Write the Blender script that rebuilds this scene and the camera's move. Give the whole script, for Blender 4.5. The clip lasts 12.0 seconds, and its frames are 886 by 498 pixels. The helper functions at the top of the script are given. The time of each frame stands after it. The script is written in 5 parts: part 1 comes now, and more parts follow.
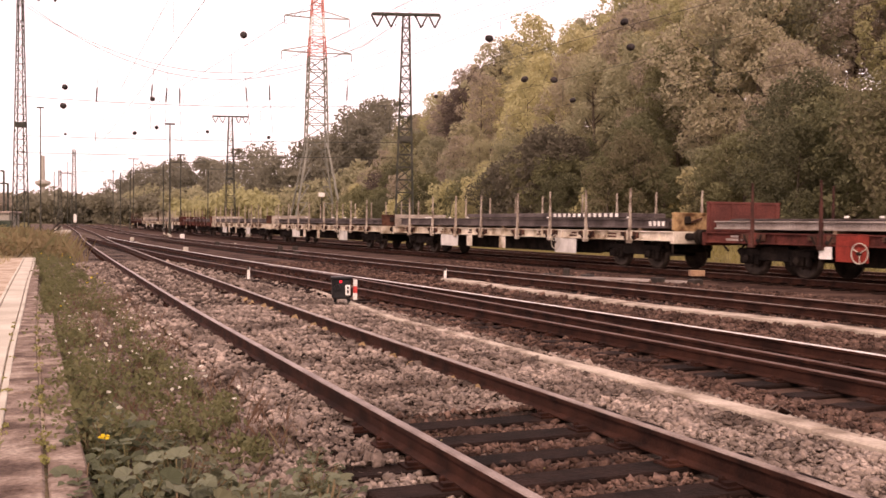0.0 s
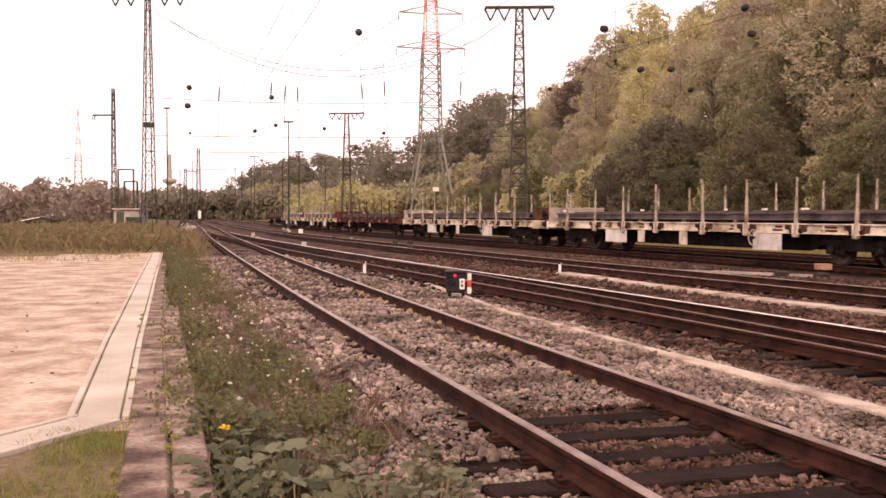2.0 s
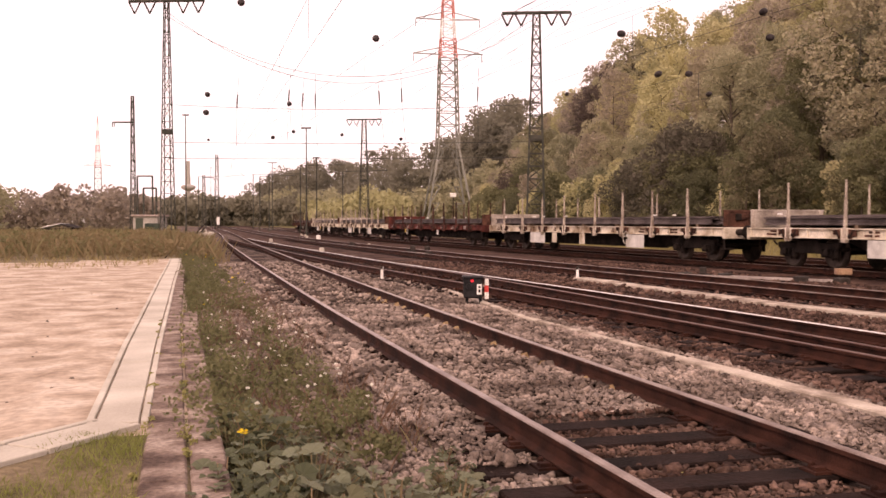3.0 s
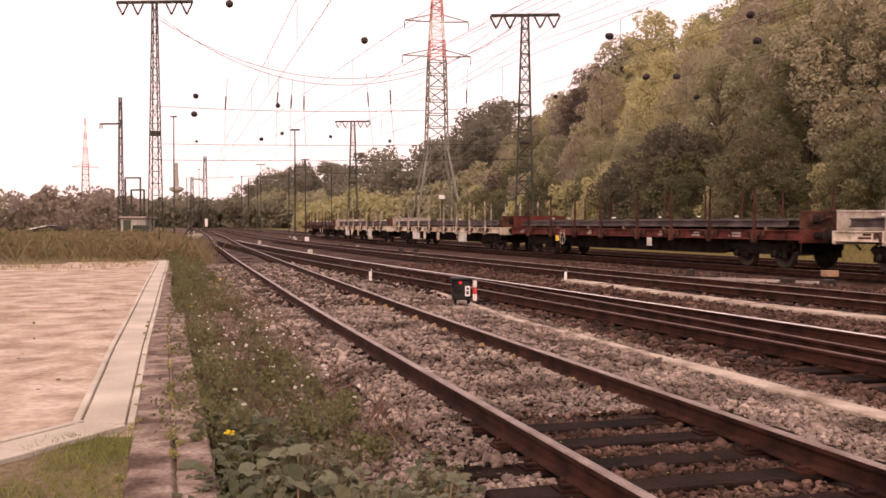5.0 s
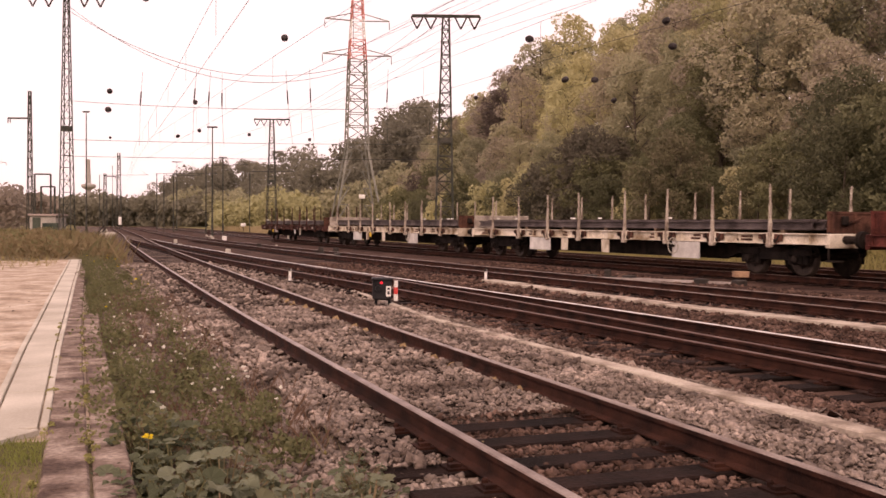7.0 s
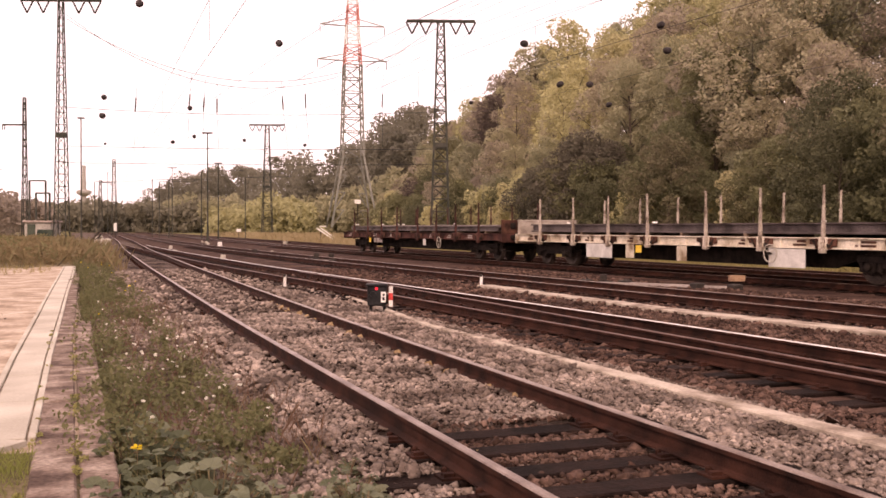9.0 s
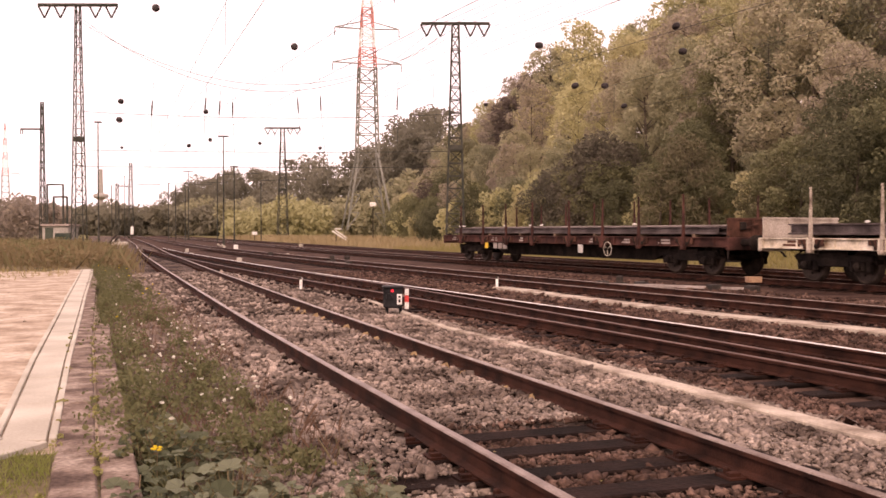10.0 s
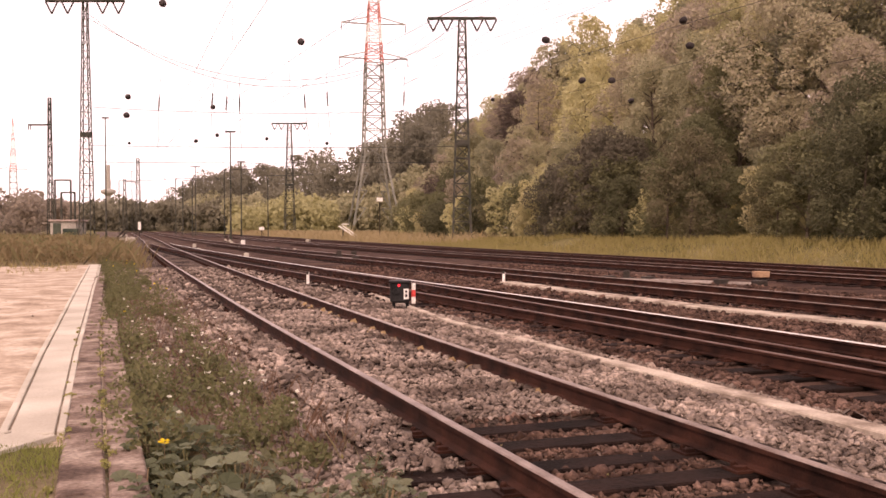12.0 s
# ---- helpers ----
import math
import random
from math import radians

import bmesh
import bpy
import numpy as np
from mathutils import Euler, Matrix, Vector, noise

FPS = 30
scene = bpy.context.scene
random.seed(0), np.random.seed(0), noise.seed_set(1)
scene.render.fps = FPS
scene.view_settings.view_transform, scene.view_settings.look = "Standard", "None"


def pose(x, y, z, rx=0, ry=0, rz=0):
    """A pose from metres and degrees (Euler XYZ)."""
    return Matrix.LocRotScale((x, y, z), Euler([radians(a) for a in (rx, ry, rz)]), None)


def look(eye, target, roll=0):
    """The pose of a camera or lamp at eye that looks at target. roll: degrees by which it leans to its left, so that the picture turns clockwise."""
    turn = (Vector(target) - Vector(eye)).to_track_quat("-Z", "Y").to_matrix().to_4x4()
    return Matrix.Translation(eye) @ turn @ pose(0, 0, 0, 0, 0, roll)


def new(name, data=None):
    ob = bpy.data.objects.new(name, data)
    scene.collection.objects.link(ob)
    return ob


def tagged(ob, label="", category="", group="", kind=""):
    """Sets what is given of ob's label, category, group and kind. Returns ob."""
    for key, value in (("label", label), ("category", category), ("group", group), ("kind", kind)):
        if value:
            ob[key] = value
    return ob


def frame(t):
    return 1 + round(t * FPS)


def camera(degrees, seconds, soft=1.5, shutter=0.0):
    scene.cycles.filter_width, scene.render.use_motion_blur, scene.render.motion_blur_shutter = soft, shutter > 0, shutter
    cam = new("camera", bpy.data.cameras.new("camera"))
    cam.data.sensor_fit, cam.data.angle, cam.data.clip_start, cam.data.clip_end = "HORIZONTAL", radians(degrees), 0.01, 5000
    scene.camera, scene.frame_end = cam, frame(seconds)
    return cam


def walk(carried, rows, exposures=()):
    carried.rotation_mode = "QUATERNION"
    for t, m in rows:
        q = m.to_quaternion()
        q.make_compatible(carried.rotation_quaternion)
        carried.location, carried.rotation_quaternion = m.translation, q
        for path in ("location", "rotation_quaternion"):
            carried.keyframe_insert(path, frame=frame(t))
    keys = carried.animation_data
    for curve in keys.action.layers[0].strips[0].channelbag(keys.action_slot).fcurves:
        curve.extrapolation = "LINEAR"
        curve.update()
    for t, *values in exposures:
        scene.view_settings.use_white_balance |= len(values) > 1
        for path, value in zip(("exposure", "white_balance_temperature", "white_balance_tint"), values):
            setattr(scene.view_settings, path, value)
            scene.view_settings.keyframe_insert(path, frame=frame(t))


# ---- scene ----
# The world's y axis runs along the tracks, x across them to the train's side, z = 0 is the rail head of the nearest track.
TURN = 19.36
cam = camera(48.26, 12.0, soft=1.6, shutter=0.1)
PATH = [
    (0, -0.002, -0.080, 1.322, -1.497, -3.359, 0.608),
    (0.5, -0.008, -0.056, 1.311, -1.615, -1.838, -0.019),
    (1, -0.012, -0.027, 1.311, -1.769, 0.076, 0.248),
    (1.5, -0.011, -0.008, 1.306, -2.304, 1.793, 0.169),
    (2, -0.002, -0.015, 1.315, -1.888, 3.241, 0.206),
    (2.5, 0.002, -0.007, 1.311, -1.768, 3.815, 0.073),
    (3, 0.002, -0.020, 1.310, -1.562, 4.251, 0.072),
    (3.2, -0.010, -0.025, 1.318, -1.574, 4.403, 0.2),
    (4.8, 0.010, -0.034, 1.307, -1.46, 4.02, 0.11),
    (5, 0.015, -0.034, 1.305, -1.440, 3.608, 0.108),
    (5.5, 0.011, -0.016, 1.312, -1.548, 2.364, 0.220),
    (6, 0.003, -0.027, 1.316, -1.208, 1.037, 0.628),
    (6.5, -0.002, -0.022, 1.318, -1.387, -0.150, 0.581),
    (6.7, -0.011, -0.035, 1.310, -1.347, -0.761, 0.600),
    (8.5, 0.004, -0.017, 1.322, -1.784, -1.434, 0.302),
    (9, 0.009, 0.038, 1.319, -1.140, -1.268, 0.233),
    (9.5, 0.000, 0.032, 1.322, -0.997, -1.044, 0.149),
    (10, -0.001, 0.021, 1.316, -1.014, -0.389, 0.030),
    (10.5, -0.004, 0.014, 1.315, -1.239, -0.314, -0.116),
    (11, 0.002, 0.011, 1.315, -1.205, -0.333, -0.029),
    (11.5, -0.006, -0.012, 1.309, -1.188, -0.253, 0.000),
    (12, 0.001, 0.019, 1.306, -1.289, 0.006, -0.017),
]


def eye_pose(px, py, pz, pitch, yaw, lean):
    """Camera pose from the offsets along and across its own heading."""
    a = radians(TURN)
    x, y = math.cos(a) * px + math.sin(a) * py, -math.sin(a) * px + math.cos(a) * py
    turn = Euler((radians(90 + pitch), 0, radians(yaw - TURN))).to_matrix().to_4x4()
    return Matrix.Translation((x, y, pz)) @ turn @ pose(0, 0, 0, 0, 0, lean)


walk(cam, [(r[0], eye_pose(*r[1:])) for r in PATH],
     exposures=[(_t, _e + 0.05, 8800.0, 38.0) for _t, _e in ((0.0, 0.05), (2.0, 0.05), (3.2, -0.06), (4.8, -0.22), (6.7, -0.27), (8.5, -0.05), (9.5, 0.06), (12.0, 0.06))])

# ---- sky and sun ----
world = bpy.data.worlds.new("sky")
scene.world = world
world.use_nodes = True
wt = world.node_tree
wt.nodes.clear()
w_out, w_bg = wt.nodes.new("ShaderNodeOutputWorld"), wt.nodes.new("ShaderNodeBackground")
w_sky, w_mix = wt.nodes.new("ShaderNodeTexSky"), wt.nodes.new("ShaderNodeMix")
w_sky.sky_type, w_sky.sun_disc = "NISHITA", False
w_sky.sun_elevation, w_sky.sun_rotation = radians(38), radians(215)
w_sky.dust_density, w_sky.air_density = 3.0, 1.0
w_mix.data_type = "RGBA"
w_mix.inputs[0].default_value = 0.82
w_mix.inputs[7].default_value = (9.8, 9.8, 10.8, 1)
wt.links.new(w_sky.outputs[0], w_mix.inputs[6])
wt.links.new(w_mix.outputs[2], w_bg.inputs[0])
wt.links.new(w_bg.outputs[0], w_out.inputs[0])
w_bg.inputs[1].default_value = 0.15
sun_data = bpy.data.lights.new("sun", "SUN")
sun_data.energy, sun_data.angle, sun_data.color = 1.5, radians(14), (1.0, 0.93, 0.82)
sun = new("sun", sun_data)
sun.matrix_world = look((0, 0, 50), (0 + 30, 0 + 42, 50 - 40))


# ---- materials ----
def mat(name, a, b, rough=0.8, scale=6.0, fine=60.0, bump=0.3, metal=0.0, c=None, per=0.0, dist=0.02, spec=0.1, grain=0.28):
    """A two-scale procedural surface: colours a and b by coarse noise, fine grain, bump; per: variation per object or piece."""
    m = bpy.data.materials.new(name)
    m.use_nodes = True
    nt = m.node_tree
    n, l = nt.nodes, nt.links
    bsdf = n["Principled BSDF"]
    geo = n.new("ShaderNodeNewGeometry")
    n1, n2 = n.new("ShaderNodeTexNoise"), n.new("ShaderNodeTexNoise")
    n1.inputs["Scale"].default_value, n1.inputs["Detail"].default_value = scale, 5
    n2.inputs["Scale"].default_value, n2.inputs["Detail"].default_value = fine, 3
    for t in (n1, n2):
        l.new(geo.outputs["Position"], t.inputs["Vector"])
    ramp = n.new("ShaderNodeValToRGB")
    ramp.color_ramp.elements[0].position, ramp.color_ramp.elements[1].position = 0.35, 0.65
    ramp.color_ramp.elements[0].color, ramp.color_ramp.elements[1].color = (*a, 1), (*b, 1)
    if c:
        e = ramp.color_ramp.elements.new(0.5)
        e.color = (*c, 1)
    l.new(n1.outputs["Fac"], ramp.inputs["Fac"])
    hsv = n.new("ShaderNodeHueSaturation")
    l.new(ramp.outputs["Color"], hsv.inputs["Color"])
    mr = n.new("ShaderNodeMapRange")
    mr.inputs[1].default_value, mr.inputs[2].default_value = 0.3, 0.7
    mr.inputs[3].default_value, mr.inputs[4].default_value = 1 - grain, 1 + grain
    l.new(n2.outputs["Fac"], mr.inputs[0])
    if per:
        info = n.new("ShaderNodeObjectInfo")
        add = n.new("ShaderNodeMath")
        add.operation = "ADD"
        l.new(info.outputs["Random"], add.inputs[0])
        l.new(geo.outputs["Random Per Island"], add.inputs[1])
        pr = n.new("ShaderNodeMapRange")
        pr.inputs[1].default_value, pr.inputs[2].default_value = 0.0, 2.0
        pr.inputs[3].default_value, pr.inputs[4].default_value = 1 - per, 1 + per
        l.new(add.outputs[0], pr.inputs[0])
        mul = n.new("ShaderNodeMath")
        mul.operation = "MULTIPLY"
        l.new(mr.outputs[0], mul.inputs[0])
        l.new(pr.outputs[0], mul.inputs[1])
        l.new(mul.outputs[0], hsv.inputs["Value"])
    else:
        l.new(mr.outputs[0], hsv.inputs["Value"])
    l.new(hsv.outputs["Color"], bsdf.inputs["Base Color"])
    bsdf.inputs["Roughness"].default_value, bsdf.inputs["Metallic"].default_value = rough, metal
    bsdf.inputs["Specular IOR Level"].default_value = spec
    if bump:
        bp = n.new("ShaderNodeBump")
        bp.inputs["Strength"].default_value, bp.inputs["Distance"].default_value = bump, dist
        l.new(n2.outputs["Fac"], bp.inputs["Height"])
        l.new(bp.outputs["Normal"], bsdf.inputs["Normal"])
    return m


def leaf_mat(name, stops, rough=0.6, glow=0.38):
    """Foliage: the hue varies per plant and per leaf."""
    m = bpy.data.materials.new(name)
    m.use_nodes = True
    n, l = m.node_tree.nodes, m.node_tree.links
    bsdf = n["Principled BSDF"]
    info, geo = n.new("ShaderNodeObjectInfo"), n.new("ShaderNodeNewGeometry")
    mixer = n.new("ShaderNodeMath")
    mixer.operation = "MULTIPLY_ADD"
    mixer.inputs[1].default_value = 0.22
    scaled = n.new("ShaderNodeMath")
    scaled.operation = "MULTIPLY"
    scaled.inputs[1].default_value = 0.78
    l.new(info.outputs["Random"], scaled.inputs[0])
    l.new(geo.outputs["Random Per Island"], mixer.inputs[0])
    l.new(scaled.outputs[0], mixer.inputs[2])
    ramp = n.new("ShaderNodeValToRGB")
    while len(ramp.color_ramp.elements) < len(stops):
        ramp.color_ramp.elements.new(0.5)
    for i, col in enumerate(stops):
        ramp.color_ramp.elements[i].position = i / (len(stops) - 1)
        ramp.color_ramp.elements[i].color = (*col, 1)
    l.new(mixer.outputs[0], ramp.inputs["Fac"])
    l.new(ramp.outputs["Color"], bsdf.inputs["Base Color"])
    bsdf.inputs["Roughness"].default_value = rough
    bsdf.inputs["Specular IOR Level"].default_value = 0.1
    bsdf.inputs["Subsurface Weight"].default_value = 0.0
    trans = n.new("ShaderNodeBsdfTranslucent")
    l.new(ramp.outputs["Color"], trans.inputs["Color"])
    mix = n.new("ShaderNodeMixShader")
    mix.inputs[0].default_value = glow
    l.new(bsdf.outputs[0], mix.inputs[1])
    l.new(trans.outputs[0], mix.inputs[2])
    l.new(mix.outputs[0], n["Material Output"].inputs["Surface"])
    return m


M = {
    "ballast_bed": mat("ballast_bed", (0.046, 0.031, 0.025), (0.17, 0.124, 0.10), 0.95, 1.3, 28, 1.0, dist=0.05),
    "ballast_dark": mat("ballast_dark", (0.032, 0.016, 0.012), (0.105, 0.062, 0.047), 0.95, 0.9, 24, 1.0, dist=0.05),
    "stone_dark": mat("stone_dark", (0.045, 0.024, 0.018), (0.17, 0.105, 0.082), 0.9, 2.0, 45, 0.4, per=0.95),
    "stone": mat("stone", (0.085, 0.062, 0.051), (0.325, 0.258, 0.218), 0.9, 1.4, 45, 0.4, per=0.95),
    "sleeper": mat("sleeper", (0.007, 0.004, 0.003), (0.026, 0.014, 0.011), 0.9, 2.5, 40, 0.8),
    "rail_rust": mat("rail_rust", (0.017, 0.007, 0.005), (0.055, 0.021, 0.014), 0.75, 4, 90, 0.3),
    "rail_top": mat("rail_top", (0.17, 0.12, 0.10), (0.33, 0.26, 0.225), 0.4, 3, 60, 0.1, metal=0.5),
    # pale, mostly diffuse base: the sky's reflection on polished steel is painted in
    "rail_sheen": mat("rail_sheen", (0.66, 0.61, 0.58), (0.80, 0.76, 0.73), 0.3, 3, 60, 0.05, metal=0.35),
    "trough": mat("trough", (0.20, 0.155, 0.12), (0.48, 0.415, 0.345), 0.92, 2.5, 30, 0.3, c=(0.40, 0.335, 0.275), grain=0.15),
    "rail_dull": mat("rail_dull", (0.10, 0.055, 0.045), (0.17, 0.105, 0.088), 0.5, 3, 60, 0.1, metal=0.4),
    "concrete": mat("concrete", (0.39, 0.355, 0.295), (0.54, 0.50, 0.425), 0.9, 1.2, 50, 0.12, grain=0.08),
    "concrete_old": mat("concrete_old", (0.30, 0.24, 0.22), (0.44, 0.36, 0.32), 0.92, 2.5, 45, 0.5),
    "edging": mat("edging", (0.085, 0.058, 0.047), (0.33, 0.265, 0.22), 0.93, 3.5, 34, 0.8, c=(0.19, 0.138, 0.112), grain=0.3),
    "sand": mat("sand", (0.28, 0.21, 0.155), (0.51, 0.43, 0.35), 0.95, 1.6, 14, 0.5, c=(0.41, 0.325, 0.25), grain=0.22),
    "soil": mat("soil", (0.10, 0.085, 0.045), (0.21, 0.16, 0.10), 0.97, 0.9, 20, 0.8, dist=0.05),
    "field": mat("field", (0.09, 0.085, 0.035), (0.20, 0.165, 0.075), 0.97, 0.25, 6, 0.8, dist=0.1),
    "steel_mast": mat("steel_mast", (0.035, 0.042, 0.034), (0.085, 0.08, 0.068), 0.7, 2, 30, 0.2),
    "steel_dark": mat("steel_dark", (0.028, 0.023, 0.02), (0.06, 0.05, 0.043), 0.6, 3, 40, 0.2),
    "pylon_grey": mat("pylon_grey", (0.17, 0.175, 0.15), (0.27, 0.265, 0.23), 0.6, 0.4, 6, 0.1),
    # red paint lightened to pink: distance haze is mixed into the colour
    "pylon_red_hazed": mat("pylon_red_hazed", (0.55, 0.20, 0.17), (0.64, 0.27, 0.23), 0.6, 0.4, 6, 0.1),
    "pylon_white": mat("pylon_white", (0.72, 0.70, 0.68), (0.82, 0.80, 0.78), 0.6, 0.4, 6, 0.1),
    "wire": mat("wire", (0.03, 0.03, 0.032), (0.06, 0.058, 0.06), 0.6, 3, 40, 0.0),
    "insulator": mat("insulator", (0.03, 0.025, 0.025), (0.06, 0.05, 0.05), 0.3, 3, 40, 0.0),
    "wagon_white": mat("wagon_white", (0.24, 0.17, 0.11), (0.70, 0.63, 0.53), 0.75, 1.6, 20, 0.2, c=(0.55, 0.48, 0.38), grain=0.2),
    "wagon_red": mat("wagon_red", (0.055, 0.017, 0.014), (0.15, 0.042, 0.033), 0.75, 2.0, 22, 0.2),
    "wagon_dark": mat("wagon_dark", (0.03, 0.015, 0.013), (0.10, 0.042, 0.034), 0.8, 2.0, 22, 0.2),
    "wagon_rust": mat("wagon_rust", (0.035, 0.017, 0.013), (0.13, 0.06, 0.042), 0.85, 3.0, 26, 0.3),
    "rust_ochre": mat("rust_ochre", (0.12, 0.06, 0.03), (0.45, 0.30, 0.16), 0.85, 4.0, 26, 0.3, c=(0.30, 0.19, 0.10)),
    "bright_brown": mat("bright_brown", (0.10, 0.035, 0.03), (0.16, 0.05, 0.042), 0.7, 1.5, 22, 0.2),
    "end_wall_pale": mat("end_wall_pale", (0.24, 0.20, 0.17), (0.46, 0.40, 0.35), 0.8, 1.8, 24, 0.2, c=(0.38, 0.33, 0.28)),
    "plate_grey": mat("plate_grey", (0.46, 0.44, 0.41), (0.66, 0.64, 0.60), 0.7, 2.5, 24, 0.1, grain=0.1),
    "stake_pale": mat("stake_pale", (0.17, 0.13, 0.10), (0.46, 0.40, 0.33), 0.75, 3.0, 24, 0.2, c=(0.36, 0.30, 0.25)),
    "bright_red": mat("bright_red", (0.20, 0.03, 0.022), (0.30, 0.045, 0.032), 0.6, 3.0, 30, 0.1),
    "under": mat("under", (0.012, 0.009, 0.008), (0.032, 0.024, 0.02), 0.85, 3, 30, 0.3),
    "tread": mat("tread", (0.03, 0.022, 0.018), (0.08, 0.06, 0.05), 0.6, 3, 30, 0.1, metal=0.3),
    "timber": mat("timber", (0.10, 0.07, 0.05), (0.20, 0.14, 0.10), 0.9, 3, 30, 0.5),
    "load_steel": mat("load_steel", (0.06, 0.047, 0.045), (0.16, 0.13, 0.125), 0.5, 1.6, 25, 0.2, metal=0.35),
    "load_grey": mat("load_grey", (0.26, 0.22, 0.20), (0.40, 0.35, 0.32), 0.7, 1.6, 25, 0.2),
    "paint_white": mat("paint_white", (0.70, 0.68, 0.64), (0.84, 0.82, 0.78), 0.6, 4, 40, 0.1),
    "paint_yellow": mat("paint_yellow", (0.75, 0.48, 0.06), (0.85, 0.58, 0.10), 0.6, 4, 40, 0.1),
    "paint_orange": mat("paint_orange", (0.30, 0.18, 0.12), (0.42, 0.27, 0.17), 0.7, 4, 40, 0.1),
    "paint_red": mat("paint_red", (0.60, 0.06, 0.06), (0.72, 0.09, 0.08), 0.5, 4, 40, 0.1),
    "black": mat("black", (0.012, 0.012, 0.013), (0.028, 0.027, 0.028), 0.5, 4, 40, 0.1),
    "bark": mat("bark", (0.06, 0.045, 0.035), (0.14, 0.11, 0.085), 0.95, 2, 14, 0.8, dist=0.05),
    "wall_grey": mat("wall_grey", (0.30, 0.28, 0.25), (0.42, 0.39, 0.35), 0.9, 0.8, 12, 0.2),
    "green_metal": mat("green_metal", (0.035, 0.05, 0.04), (0.07, 0.085, 0.065), 0.6, 1, 12, 0.1),
    "ochre": mat("ochre", (0.20, 0.13, 0.07), (0.36, 0.25, 0.14), 0.9, 8, 60, 0.4),
}
# tree_leaf is desaturated, its blue lifted, to carry some haze in the colour
M["tree_leaf"] = leaf_mat("tree_leaf", [(0.21, 0.205, 0.145), (0.28, 0.27, 0.178), (0.37, 0.352, 0.225), (0.43, 0.388, 0.258), (0.37, 0.308, 0.245), (0.265, 0.225, 0.19)])
M["tree_leaf_deep"] = leaf_mat("tree_leaf_deep", [(0.10, 0.098, 0.06), (0.14, 0.14, 0.08), (0.20, 0.195, 0.105), (0.165, 0.135, 0.09)])
M["tree_leaf_yellow"] = leaf_mat("tree_leaf_yellow", [(0.33, 0.315, 0.18), (0.46, 0.43, 0.235), (0.55, 0.50, 0.28), (0.42, 0.375, 0.23)])
M["tree_leaf_dark"] = leaf_mat("tree_leaf_dark", [(0.10, 0.095, 0.068), (0.135, 0.122, 0.088), (0.15, 0.118, 0.098), (0.125, 0.096, 0.086)])
# greyer, lighter tones for distant belts, with air haze painted into the leaves
M["tree_leaf_hazed"] = leaf_mat("tree_leaf_hazed", [(0.195, 0.183, 0.145), (0.245, 0.228, 0.165), (0.27, 0.235, 0.18), (0.23, 0.195, 0.165)])
M["weed_leaf"] = leaf_mat("weed_leaf", [(0.115, 0.12, 0.058), (0.19, 0.18, 0.09), (0.26, 0.21, 0.115), (0.30, 0.215, 0.135), (0.21, 0.135, 0.09)])
M["broad_leaf"] = leaf_mat("broad_leaf", [(0.07, 0.08, 0.045), (0.12, 0.135, 0.08), (0.21, 0.225, 0.15), (0.13, 0.125, 0.07)], 0.5)
M["dry_grass"] = leaf_mat("dry_grass", [(0.20, 0.19, 0.075), (0.28, 0.24, 0.10), (0.36, 0.28, 0.15), (0.42, 0.33, 0.20)])
M["field_grass"] = leaf_mat("field_grass", [(0.12, 0.11, 0.05), (0.18, 0.15, 0.075), (0.24, 0.18, 0.10), (0.29, 0.22, 0.13)])
M["dry_stem"] = leaf_mat("dry_stem", [(0.09, 0.05, 0.035), (0.16, 0.095, 0.065), (0.22, 0.14, 0.095), (0.28, 0.20, 0.13)])
M["verge_blade"] = leaf_mat("verge_blade", [(0.16, 0.17, 0.055), (0.24, 0.23, 0.08), (0.31, 0.265, 0.11), (0.36, 0.29, 0.15)])
M["moss"] = leaf_mat("moss", [(0.17, 0.19, 0.06), (0.24, 0.26, 0.08), (0.30, 0.29, 0.11), (0.34, 0.28, 0.15)])
M["petal"] = leaf_mat("petal", [(0.7, 0.68, 0.58), (0.8, 0.78, 0.7)])
M["petal_yellow"] = leaf_mat("petal_yellow", [(0.75, 0.55, 0.03), (0.8, 0.62, 0.06)])
lens_red = bpy.data.materials.new("signal_red")
lens_red.use_nodes = True
_b = lens_red.node_tree.nodes["Principled BSDF"]
_b.inputs["Base Color"].default_value = (0.6, 0.02, 0.03, 1)
_b.inputs["Emission Color"].default_value = (1, 0.03, 0.06, 1)
_b.inputs["Emission Strength"].default_value = 0.8
M["lens_red"] = lens_red


